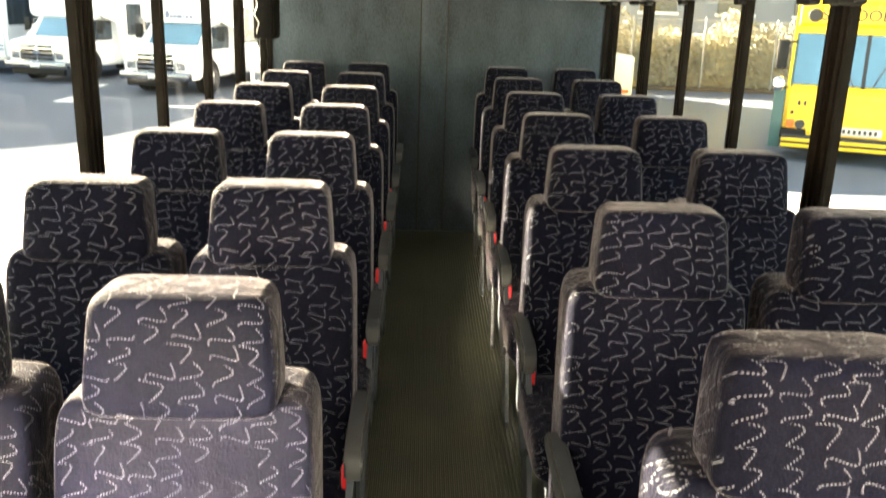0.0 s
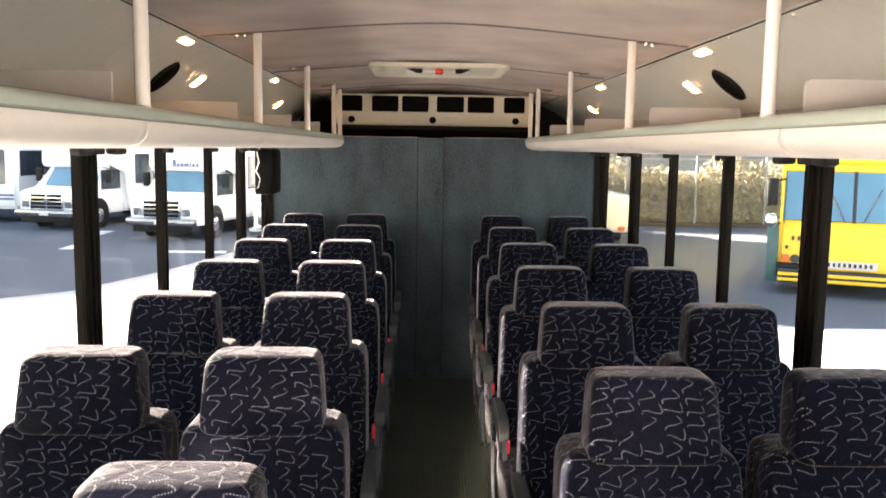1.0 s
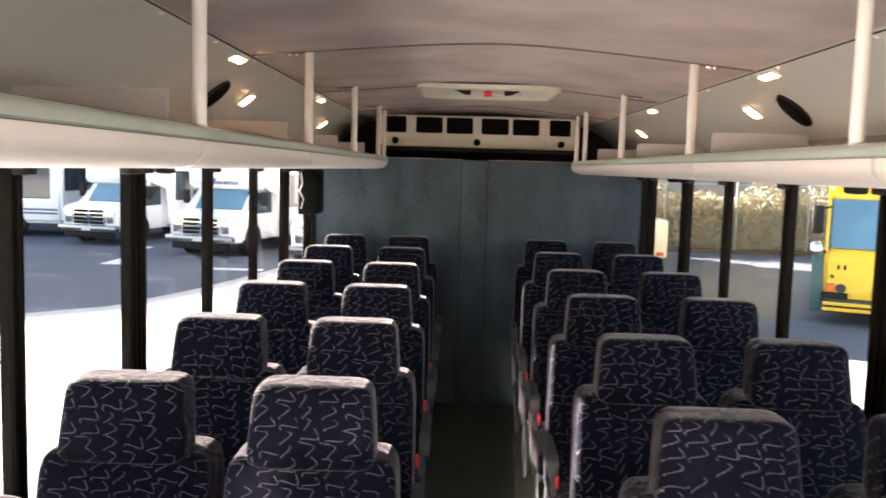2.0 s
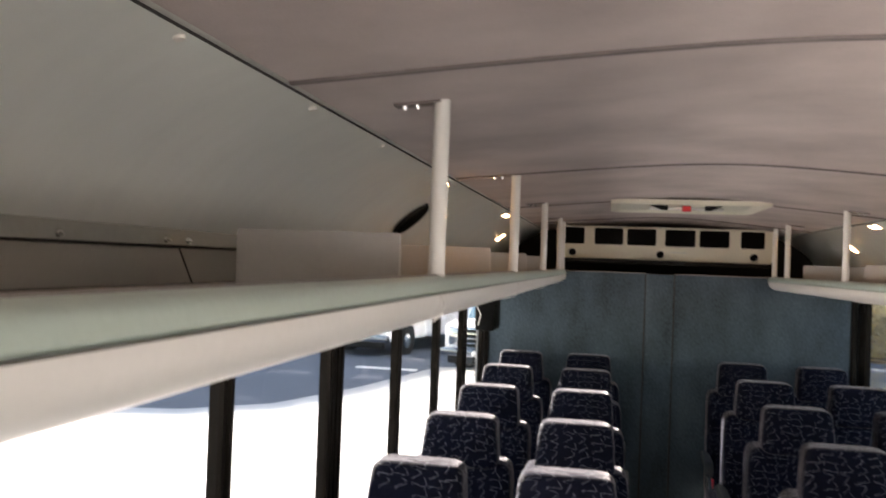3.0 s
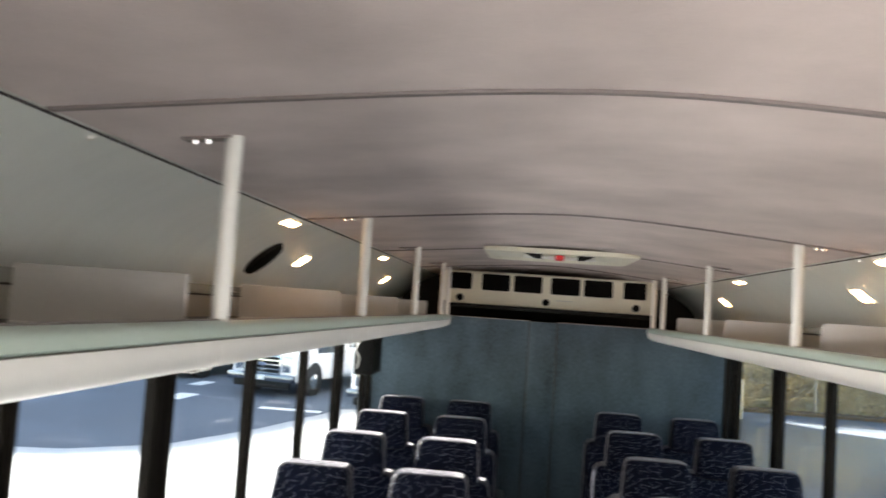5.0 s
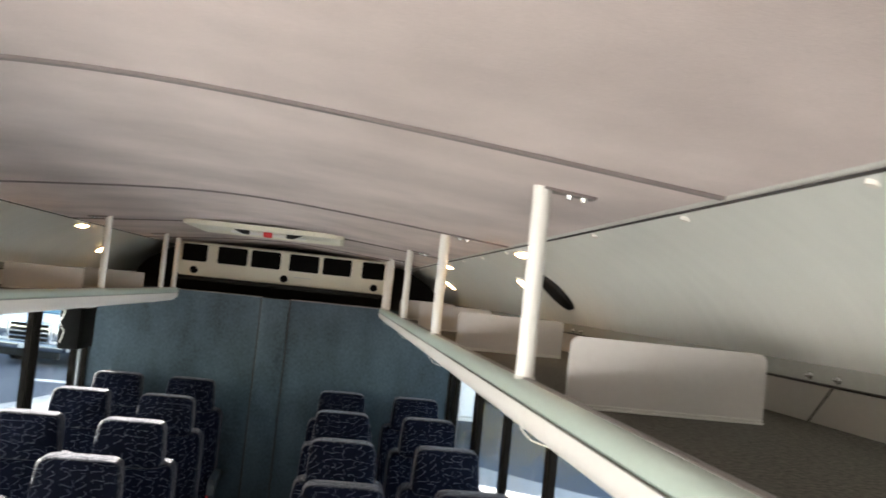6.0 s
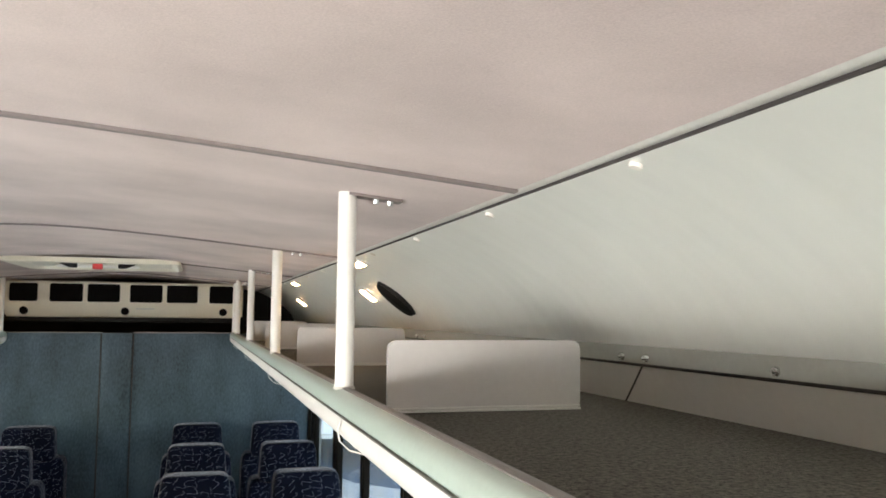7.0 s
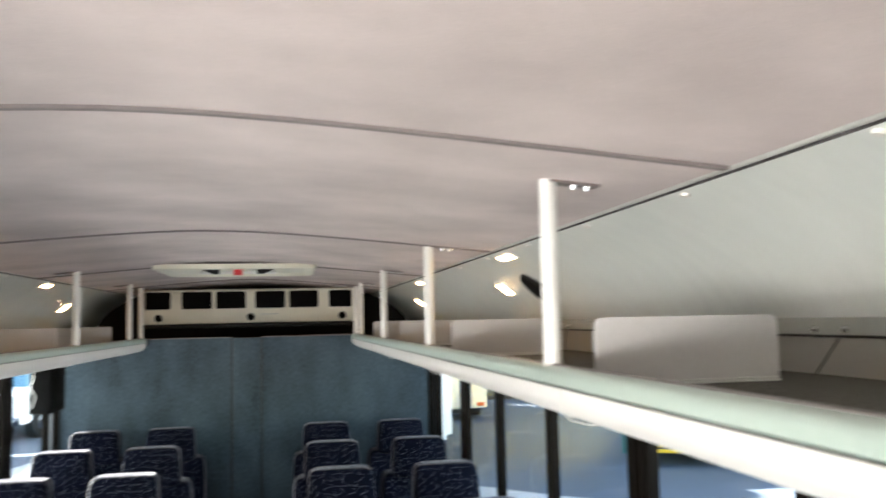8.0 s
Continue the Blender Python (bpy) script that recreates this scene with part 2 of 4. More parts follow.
M_LIP = material("white_rack_lip", (0.66, 0.63, 0.60), 0.45, var=0.04, scale=3, bump=0.03)
M_CARPET = material("rack_carpet", (0.075, 0.071, 0.062), 1.0, var=0.6, scale=150, fine=380, bump=1.0, dist=0.008, color2=(0.225, 0.21, 0.18), spec=0.1)
M_POLE = material("white_painted_steel", (0.72, 0.70, 0.67), 0.35, var=0.04, scale=10, bump=0.03)
M_DIV = material("grey_divider", (0.50, 0.48, 0.47), 0.42, var=0.04, scale=8, bump=0.04)
M_TRIM = material("aluminium_trim", (0.60, 0.585, 0.55), 0.4, metal=0.1, var=0.1, scale=10)
M_EDGE = material("dull_edge_strip", (0.16, 0.145, 0.13), 0.6, var=0.1, scale=12)
M_TOPEDGE = material("dull_grey_strip", (0.19, 0.175, 0.165), 0.5, var=0.08, scale=12, bump=0.04)
M_STRIP = material("smoky_strip", (0.34, 0.35, 0.325), 0.25, var=0.06, scale=5, bump=0.02)
M_SEAM = material("dark_seam", (0.035, 0.03, 0.03), 0.8)
M_CEILTRIM = material("ceiling_seam_trim", (0.20, 0.165, 0.16), 0.85, var=0.1, scale=12)
M_PILLAR = material("bronze_black_aluminium", (0.006, 0.0045, 0.0035), 0.38, metal=0.0, spec=0.05, var=0.25, scale=7, fine=60, bump=0.05)
M_WALL = material("grey_side_panel", (0.25, 0.26, 0.27), 0.7, scale=6, bump=0.2)
M_HEADER = material("dark_header", (0.03, 0.03, 0.03), 0.6)
M_CREAM = material("cream_plastic", (0.78, 0.74, 0.62), 0.45, var=0.05, scale=6, bump=0.05)
M_VENT = material("dark_vent", (0.005, 0.005, 0.005), 0.85, spec=0.1)
M_CHROME = material("chrome", (0.75, 0.75, 0.75), 0.18, metal=1.0, var=0.03, bump=0.0)
M_STEEL = material("dull_chrome", (0.30, 0.32, 0.36), 0.22, metal=1.0, var=0.1, bump=0.0)
M_GLASS = glass("window_glass")
M_LAMP = glow("warm_lamp_lens", (1.0, 0.62, 0.30), 3.7)
M_MONITOR = material("matt_black_case", (0.003, 0.003, 0.003), 0.8, spec=0.12)
M_BUTTON = material("white_button", (0.80, 0.76, 0.70), 0.35, var=0.03)
M_DARK = material("dark_roof_space", (0.02, 0.018, 0.018), 0.9)
# the blue of skylit shade is put into the asphalt colour
M_ASPH_SHADED = material("asphalt", (0.105, 0.125, 0.155), 0.95, var=0.25, scale=0.35, fine=45, bump=0.5, dist=0.01, spec=0.15)
# pale tone puts the sunlit part of the ground into colour
M_SUNLIT_PAD = material("sunlit_pale_ground", (0.42, 0.42, 0.42), 0.9, var=0.1, scale=0.5, fine=25, bump=0.3, dist=0.006)
M_MARK = material("white_road_paint", (0.70, 0.70, 0.68), 0.8, var=0.1)
M_VAN = material("white_car_paint", (0.88, 0.89, 0.91), 0.3, var=0.04, scale=2, bump=0.0, coat=0.4)
M_VGLASS = material("tinted_car_glass", (0.03, 0.045, 0.06), 0.06, var=0.1, scale=1.5, bump=0.0, spec=1.0)
# blue base colour stands for sky mirrored in the glass
M_SCREEN = material("sky_coloured_windscreen", (0.09, 0.24, 0.33), 0.08, metal=0.25, var=0.25, scale=1.2, bump=0.0, spec=1.0)
M_TYRE = material("tyre_rubber", (0.02, 0.02, 0.022), 0.85)
M_STRIPE = material("blue_grey_stripe", (0.10, 0.14, 0.24), 0.4)
M_YELLOW = material("school_bus_yellow", (0.90, 0.56, 0.035), 0.38, var=0.04, scale=2, bump=0.0, coat=0.3)
M_BLACK = material("black_paint", (0.02, 0.02, 0.02), 0.5)
M_AMBER = material("amber_lens", (0.85, 0.16, 0.03), 0.3)
M_TEAL = material("teal_door_frame", (0.03, 0.10, 0.10), 0.4)
M_HEDGE = material("dry_hedge", (0.33, 0.295, 0.20), 0.9, var=0.5, scale=3, fine=30, color2=(0.58, 0.53, 0.38))
M_WIRE = material("galvanised_wire", (0.35, 0.35, 0.34), 0.5, metal=0.6)
M_BUILD = material("grey_stucco", (0.22, 0.23, 0.25), 0.9, scale=0.8, fine=20)
M_LEAF = material("tree_leaf", (0.07, 0.075, 0.03), 0.8, var=0.5, scale=1.5, fine=10, color2=(0.15, 0.12, 0.05))
M_BARK = material("bark", (0.10, 0.075, 0.05), 0.95, var=0.3, scale=8, fine=40, bump=0.8, dist=0.02)

# ---- the bus: plan in metres ----
Y0, YB = -1.7, 6.09          # front wall, carpeted rear bulkhead
YREAR = 7.1                  # outer rear wall behind the bulkhead
XW = 1.13                    # inner face of the side walls
SILL, HEAD = 0.70, 1.62      # window opening
CROWN, EDGE = 2.051, 1.989   # ceiling at the middle and at the trim
XE = 0.835


def ceil_z(x):
    """Roof lining: two flat slopes with a rounded ridge, a little lower on the right."""
    a = 0.25
    fall = (math.hypot(x, a) - a) / (math.hypot(XE, a) - a)
    return CROWN - (CROWN - EDGE) * fall - 0.004 * x / XE


# floor and ribbed aisle mat
floor = structure("floor", boxed(-1.18, 1.18, Y0, YREAR, -0.06, -0.004), M_FLOOR, "dark grey-brown rubber bus floor", "floor")
ribs = []
n = 42
for i in range(n):
    x = -0.31 + 0.62 * i / n
    w = 0.62 / n
    ribs += [(x, 0.0), (x + w * 0.12, 0.0055), (x + w * 0.46, 0.0055), (x + w * 0.58, 0.0)]
ribs += [(0.31, 0.0), (0.31, -0.004), (-0.31, -0.004)]
structure("aisle_mat", extruded(ribs, Y0 + 0.02, YB - 0.01), M_FLOOR, "ribbed olive-brown rubber aisle flooring", "floor covering")

# side walls
for s, nm in ((-1, "wall_left"), (1, "wall_right")):
    bm = bmesh.new()
    xa, xb = sorted((s * XW, s * 1.20))
    box(bm, xa, xb, Y0, YREAR, -0.05, SILL)
    box(bm, xa, xb, Y0, YREAR, HEAD, 1.652)
    box(bm, *sorted((s * 1.188, s * 1.25)), Y0, YREAR, 1.64, 2.20)
    box(bm, xa, xb, YB, YREAR, SILL, HEAD)
    box(bm, xa, xb, Y0, Y0 + 0.2, SILL, HEAD)
    structure(nm, bm, M_WALL, "grey panelled bus side wall below the windows", "wall")
# front wall with the windscreen opening
bm = bmesh.new()
box(bm, -1.25, 1.25, Y0 - 0.08, Y0, -0.05, 0.95)
box(bm, -1.25, 1.25, Y0 - 0.08, Y0, 1.88, 2.2)
for s in (-1, 1):
    xa, xb = sorted((s * 1.06, s * 1.25))
    box(bm, xa, xb, Y0 - 0.08, Y0, 0.95, 1.88)
structure("wall_front", bm, M_WALL, "grey front wall of the bus round the windscreen", "wall")
structure("window_front", boxed(-1.06, 1.06, Y0 - 0.04, Y0 - 0.034, 0.95, 1.88), M_GLASS, "clear bus windscreen", "window")
structure("wall_back", boxed(-1.25, 1.25, YREAR, YREAR + 0.06, -0.05, 2.2), M_DARK, "dark rear wall of the bus", "wall")
structure("roof", boxed(-1.25, 1.25, Y0 - 0.08, YREAR + 0.06, 2.16, 2.22), M_DARK, "bus roof skin", "roof")

# ceiling: crowned fabric panels with dark seams
prof = [(-XE + 2 * XE * i / 24, ceil_z(-XE + 2 * XE * i / 24)) for i in range(25)]
top = [(x, z + 0.02) for x, z in reversed(prof)]
ceiling = structure("ceiling", extruded(prof + top, Y0, YREAR - 0.02), M_CEIL, "crowned pinkish-grey fabric bus ceiling", "ceiling", True)
for y in (0.35, 1.765, 3.19, 4.56, 5.98):
    pr = [(x, z - 0.0005) for x, z in prof]
    bm = bmesh.new()
    rings = []
    for dy, dz in ((-0.010, 0.0), (-0.007, -0.004), (0.007, -0.004), (0.010, 0.0)):
        rings.append([bm.verts.new((x, y + dy, z + dz)) for x, z in pr])
    for r, q in zip(rings, rings[1:]):
        for i in range(len(r) - 1):
            bm.faces.new((r[i], r[i + 1], q[i + 1], q[i]))
    structure("ceiling_trim", bm, M_CEILTRIM, "mauve-brown seam strip across the ceiling panels", "trim", True)

# coves, back panels and racks on both sides
RY0, RY1 = -0.6, 6.04


def cove_profile(s):
    a, c, b = Vector((1.124, 1.768)), Vector((1.066, 1.895)), Vector((0.850, 1.982 - (0.004 if s > 0 else -0.007)))
    pts = []
    for i in range(15):
        t = i / 14
        p = a * (1 - t) ** 2 + c * 2 * t * (1 - t) + b * t * t
        pts.append((s * p.x, p.y))
    return pts


for s, side in ((-1, "left"), (1, "right")):
    pr = cove_profile(s)
    out = [(x + s * 0.012, z + 0.012) for x, z in reversed(pr)]
    structure("cove_" + side, extruded(pr + out, Y0, YREAR - 0.02), M_COVE, "satin grey-white curved panel above the luggage rack", "panel", True)
    # edge trim between cove and ceiling: a ledge and a dark reveal
    tilt = 0.004 if s > 0 else -0.007
    structure("cove_trim_" + side, extruded([(s * 0.860, 1.989 - tilt), (s * 0.847, 1.986 - tilt), (s * 0.839, 1.9865 - tilt), (s * 0.8345, 1.9895 - tilt), (s * 0.836, 1.997 - tilt), (s * 0.860, 1.997 - tilt)], Y0, YREAR - 0.02), M_TRIM, "brushed aluminium strip along the ceiling edge", "trim", True)
    structure("reveal_" + side, extruded([(s * 0.8515, 1.9815 - tilt), (s * 0.854, 1.986 - tilt), (s * 0.849, 1.988 - tilt), (s * 0.8488, 1.9832 - tilt)], Y0, YREAR - 0.02), M_SEAM, "dark gap under the ceiling edge strip", "trim")
    # back panel under the cove, in lengths, with a dark slot above and a clear strip with knobs
    cuts = [RY0, 0.55, 1.99, 3.40, 4.81, RY1] if s < 0 else [RY0, 0.55, 1.955, 3.37, 4.79, RY1]
    for a, b in zip(cuts, cuts[1:]):
        structure("back_panel_" + side, extruded([(s * 1.132, 1.7335), (s * 1.172, 1.655), (s * 1.184, 1.655), (s * 1.148, 1.7365)], a, b), M_BACKP, "white sloping panel at the back of the rack", "panel")
    for b in cuts[1:-1]:
        # slanting joint, its foot farther back than its head
        bm = bmesh.new()
        quad = [[bm.verts.new((s * (x + d), b + dy + w, z)) for x, dy, z, w in ((1.1316, 0.0, 1.7330, -0.003), (1.1316, 0.0, 1.7330, 0.003), (1.1706, 0.135, 1.6565, 0.003), (1.1706, 0.135, 1.6565, -0.003))] for d in (0.0, 0.006)]
        for q in quad:
            bm.faces.new(q)
        for k in range(4):
            bm.faces.new((quad[0][k], quad[0][(k + 1) % 4], quad[1][(k + 1) % 4], quad[1][k]))
        structure("panel_seam_" + side, bm, M_SEAM, "dark slanting joint between the sloping rack panels", "trim")
    structure("slot_" + side, boxed(*sorted((s * 1.130, s * 1.150)), RY0, RY1, 1.7338, 1.7385), M_SEAM, "black slot behind the rack", "trim")
    structure("back_strip_" + side, boxed(*sorted((s * 1.126, s * 1.146)), RY0, RY1, 1.7388, 1.7685), M_STRIP, "pale strip along the foot of the curved panel", "trim")
    for y in (1.17, 1.63 if s < 0 else 1.61, 1.93, 2.01, 2.75, 3.32, 3.41, 4.2, 4.75, 4.84):
        bm = bmesh.new()
        tube(bm, (s * 1.127, y, 1.7480), (s * 1.121, y, 1.7480), 0.0072, 0.0055, 12)
        tube(bm, (s * 1.121, y, 1.7480), (s * 1.117, y, 1.7480), 0.0030, 0.0022, 8)
        tagged(obj("screw_cap", bm, M_CHROME, True), "shiny round screw cap on the pale strip", "screw cap", "caps along the rack")
    # small round buttons under the trim
    for i in range(13):
        y = (1.472 if s < 0 else 1.484) + 0.46 * (i - 1)
        bm = bmesh.new()
        tube(bm, (s * 0.8620, y, 1.9805 - tilt), (s * 0.8600, y, 1.9735 - tilt), 0.0085, 0.007, 14)
        tagged(obj("trim_button", bm, M_BUTTON, True), "small white round button under the ceiling edge", "button", "buttons along the ceiling edge")

    rack = thing("luggage_rack", "long sage-grey overhead luggage rack with carpeted shelf", "luggage rack")
    part("shelf", boxed(*sorted((s * 0.6565, s * 1.176)), RY0, RY1, 1.642, 1.666), M_CARPET, rack, "grey-brown carpeted shelf", False)
    # front rail: rounded top nose, flat band, groove, and the lip that sweeps under
    nose = [(0.656, 1.657), (0.656, 1.6965), (0.6535, 1.7005), (0.648, 1.7025), (0.638, 1.7015), (0.630, 1.6985), (0.6245, 1.6940), (0.6215, 1.6880), (0.6200, 1.6770), (0.6235, 1.6735), (0.66, 1.658)]
    part("rail", extruded([(s * x, z) for x, z in nose], RY0, RY1), M_RAIL, rack, "sage-grey rounded front rail")
    cap_ = [(0.6572, 1.690), (0.6572, 1.6972), (0.6540, 1.7018), (0.648, 1.7040), (0.642, 1.7036), (0.6395, 1.7027)]
    part("top_edge", extruded([(s * x, z) for x, z in cap_] + [(s * x, z) for x, z in ((0.6395, 1.7010), (0.648, 1.7018), (0.653, 1.7000), (0.6555, 1.690))], RY0, RY1), M_TOPEDGE, rack, "dull grey top edge strip")
    part("groove", boxed(*sorted((s * 0.6194, s * 0.6240)), RY0, RY1, 1.6718, 1.6730), M_EDGE, rack, "dark groove under the rail", False)
    lip = [(0.6225, 1.6722), (0.6208, 1.658), (0.627, 1.643), (0.641, 1.630), (0.664, 1.6205), (0.70, 1.6165), (1.128, 1.617), (1.128, 1.630), (0.70, 1.634), (0.66, 1.652)]
    lips = [RY0] + [(1.93 if s < 0 else 1.87) + 1.2 * k for k in (-1, 0, 1, 2, 3)] + [RY1]
    for a, b in zip(lips, lips[1:]):
        part("lip", extruded([(s * x, z) for x, z in lip], a + 0.0012, b - 0.0012), M_LIP, rack, "off-white curved lip under the rail")
        if b < RY1:
            bow = [(x - 0.007 * math.sin(math.pi * i / 5) - 0.001, z - 0.005 * math.sin(math.pi * i / 5)) for i, (x, z) in enumerate(lip[:6])]
            part("joint_strip", extruded([(s * x, z) for x, z in bow] + [(s * (x + 0.001), z + 0.001) for x, z in reversed(bow)], b + 0.004, b + 0.013), M_LIP, rack, "loose pale strip bowing out at a joint")
            part("lip_joint", extruded([(s * (x - 0.0005), z - 0.0004) for x, z in lip[:6]] + [(s * x, z) for x, z in reversed(lip[:6])], b - 0.003, b + 0.003), M_LIP, rack)
    part("end_cap", extruded([(s * x, z) for x, z in nose[1:9]] + [(s * x, z) for x, z in lip[1:6]] + [(s * 0.70, 1.655)], RY1, RY1 + 0.02), M_RAIL, rack)

    # stanchions
    for y in (2.0, 3.203, 4.42, 5.63, 6.005):
        x = s * 0.645
        zt = ceil_z(x)
        st = thing("stanchion", "white painted steel post between rack and ceiling", "post", "posts along the racks")
        bm = tube(bmesh.new(), (x, y, 1.699), (x, y, zt + 0.004), 0.0145, None, 20)
        part("tube", bm, M_POLE, st)
        bm = tube(bmesh.new(), (x, y, 1.7005), (x, y, 1.7050), 0.0175, 0.0155, 20)
        part("foot_ring", bm, M_TRIM, st)
        ze = ceil_z(x + s * 0.085)
        bm = extruded([(x, zt - 0.0045), (x + s * 0.085, ze - 0.0045), (x + s * 0.085, ze + 0.001), (x, zt + 0.001)], y - 0.015, y + 0.015)
        part("ceiling_bracket", bm, M_CEILTRIM, st, "thin metal ceiling bracket")
        for k in (0.045, 0.068):
            part("bolt", tube(bmesh.new(), (x + s * k, y, ceil_z(x + s * k) - 0.004), (x + s * k, y, ceil_z(x + s * k) - 0.011), 0.006, 0.0045, 10), M_CHROME, st)

    # dividers standing on the shelf
    for y in ((2.045, 3.235, 4.42, 5.55) if s < 0 else (1.966, 3.17, 4.36, 5.5)):
        dv = thing("rack_divider", "pale grey upright divider panel on the rack shelf", "divider", "dividers on the racks")
        cx = s * (0.864 if s > 0 else 0.882)
        pts = [(cx + a, 1.7212 + b) for a, b in rounded(0.318, 0.109, 0.014 if s > 0 else 0.005)]
        part("panel", extruded(pts, y - 0.005, y + 0.005, "y"), M_DIV, dv)
        for z0, z1, d in ((1.6662, 1.6700, 0.011), (1.6712, 1.6740, 0.0085)):
            part("foot", boxed(cx - 0.158, cx + 0.158, y - d, y + d, z0, z1, 0.001), M_BACKP, dv, "pale ridged foot strip")

    # speakers and lamps on the coves
    def on_cove(y, t):
        a, c, b = Vector((1.124, 1.768)), Vector((1.066, 1.895)), Vector((0.850, 1.982 - (0.004 if s > 0 else -0.007)))
        p = a * (1 - t) ** 2 + c * 2 * t * (1 - t) + b * t * t
        d = (2 * (1 - t) * (c - a) + 2 * t * (b - c)).normalized()
        nrm = Vector((-s * d.y, 0, -abs(d.x)))
        zax = nrm.normalized()
        yax = Vector((0, 1, 0))
        xax = yax.cross(zax)
        return Matrix(((xax.x, yax.x, zax.x, s * p.x), (xax.y, yax.y, zax.y, y), (xax.z, yax.z, zax.z, p.y), (0, 0, 0, 1)))
    ysp = 3.32 if s > 0 else 3.40
    spk = thing("loudspeaker", "flat oval black loudspeaker on the curved panel", "loudspeaker", "speakers", on_cove(ysp, 0.46) @ Matrix.Diagonal((1, 0.55, 1, 1)))
    part("rim", tube(bmesh.new(), (0, 0, -0.004), (0, 0, 0.014), 0.082, 0.079, 36), M_BLACKP, spk)
    part("grille", pillowed((0, 0, 0.012), (0.154, 0.154, 0.040), 0.7, 1.0, nu=36, nv=12), M_VENT, spk, "black domed mesh grille")
    for y in ((0.80, 3.83, 5.75) if s < 0 else (-0.60, 3.71, 5.75)):
        lp = thing("reading_lamp", "small lit warm lamp on the curved panel", "lamp", "lamps on the curved panels", on_cove(y, 0.52))
        part("housing", extruded(rounded(0.084, 0.092, 0.012), -0.003, 0.006, "z"), M_POLE, lp)
        part("lens", extruded(rounded(0.060, 0.070, 0.008), 0.005, 0.0085, "z"), M_LAMP, lp, "glowing warm square lens")
    for y in ((0.55, 3.16, 4.85) if s < 0 else (-0.30, 3.16, 4.85)):
        lp = thing("edge_lamp", "small lit warm lamp at the ceiling edge", "lamp", "lamps along the ceiling edge", on_cove(y, 0.93))
        part("housing", extruded(rounded(0.046, 0.150, 0.010), -0.003, 0.005, "z"), M_POLE, lp)
        for k in (-1, 1):
            part("lens", extruded([(p_, q_ + k * 0.034) for p_, q_ in rounded(0.026, 0.056, 0.008)], 0.004, 0.007, "z"), M_LAMP, lp, "glowing warm lens")

# ---- windows and pillars ----
THIN, THICK = 0.072, 0.130


def pillar_profile(w):
    """Plan outline of a grooved window post, face towards the aisle."""
    h = w / 2
    pts = [(-h, 0.022), (-h, 0.0)]
    k = 4 if w < 0.10 else 7
    for i in range(k):
        a, b = -h + w * i / k, -h + w * (i + 1) / k
        dep = 0.012 if (k == 7 and i == 3) else (0.0 if i % 2 else -0.010)
        pts += [(a + 0.002, dep), (b - 0.002, dep)]
    pts += [(h, 0.0), (h, 0.022)]
    return pts


wins = {-1: [(0.37, THICK), (1.47, THIN), (2.20, THIN), (2.905, THICK), (3.675, THIN), (4.42, THIN), (5.14, THICK), (5.86, THIN)],
        1: [(0.60, THICK), (1.33, THIN), (2.06, THIN), (2.783, THICK), (3.56, THIN), (4.30, THIN), (5.015, THICK), (5.86, THICK)]}
count = 0
for s in (-1, 1):
    ys = [(Y0 + 0.2, THIN), (-0.50, THIN)] + wins[s] + [(YB + 0.02, THIN)]
    for y, w in ys:
        pl = thing("window_post", "grooved bronze-black aluminium window post", "window post", "posts between the windows")
        bm = extruded([(s * (XW - 0.006 + d), y + a) for a, d in pillar_profile(w)], SILL, HEAD - 0.003, "z")
        part("post", bm, M_PILLAR, pl, "", False)
        bm = boxed(*sorted((s * 1.085, s * 1.128)), y - w / 2 + 0.004, y + w / 2 - 0.004, HEAD - 0.030, HEAD - 0.004, 0.006)
        part("cap", bm, M_BLACKP, pl, "black cap under the rack")
        if w == THICK:
            for k in (-1, 1):
                bm = pillowed((s * 1.080, y + k * (w / 2 + 0.075), HEAD - 0.017), (0.05, 0.10, 0.030), 0.6, 0.6)
                part("latch", bm, M_BLACKP, pl, "black emergency latch")
    for (ya, wa), (yb, wb) in zip(ys, ys[1:]):
        count += 1
        wd = tagged(new("window_%d" % count), "clear fixed bus side window in a dark frame", "window", "", "structure")
        a, b = ya + wa / 2, yb - wb / 2
        part("pane", boxed(*sorted((s * 1.142, s * 1.146)), a - 0.02, b + 0.02, SILL - 0.01, HEAD + 0.01), M_GLASS, wd, "", False)
        part("window_sill", boxed(*sorted((s * 1.110, s * 1.150)), a, b, SILL - 0.015, SILL + 0.022, 0.004), M_PILLAR, wd)
        part("window_head", boxed(*sorted((s * 1.115, s * 1.150)), a, b, HEAD - 0.007, HEAD, 0.002), M_HEADER, wd)

# ---- rear bulkhead ----
bm = boxed(-1.16, 1.16, YB, YB + 0.04, -0.004, 1.692)
structure("wall_bulkhead", bm, M_BULK, "grey-blue carpeted bulkhead behind the rear seats", "wall")
structure("bulkhead_batten", boxed(-0.112, 0.056, YB - 0.016, YB - 0.0005, 0.0, 1.690, 0.006), M_BULK, "carpeted vertical batten down the bulkhead", "trim", True)
for x in (-0.118, 0.062):
    structure("bulkhead_seam", boxed(x - 0.004, x + 0.004, YB - 0.003, YB + 0.002, 0.0, 1.69), M_SEAM, "dark seam beside the batten", "trim")
structure("bulkhead_trim", boxed(-0.66, -0.115, YB - 0.006, YB + 0.03, 1.6925, 1.698, 0.002), M_TOPEDGE, "thin metal edge along the bulkhead top", "trim")
structure("bulkhead_trim", boxed(0.06, 0.66, YB - 0.010, YB + 0.03, 1.6925, 1.699, 0.002), M_CEILTRIM, "thin dull edge along the bulkhead top", "trim")
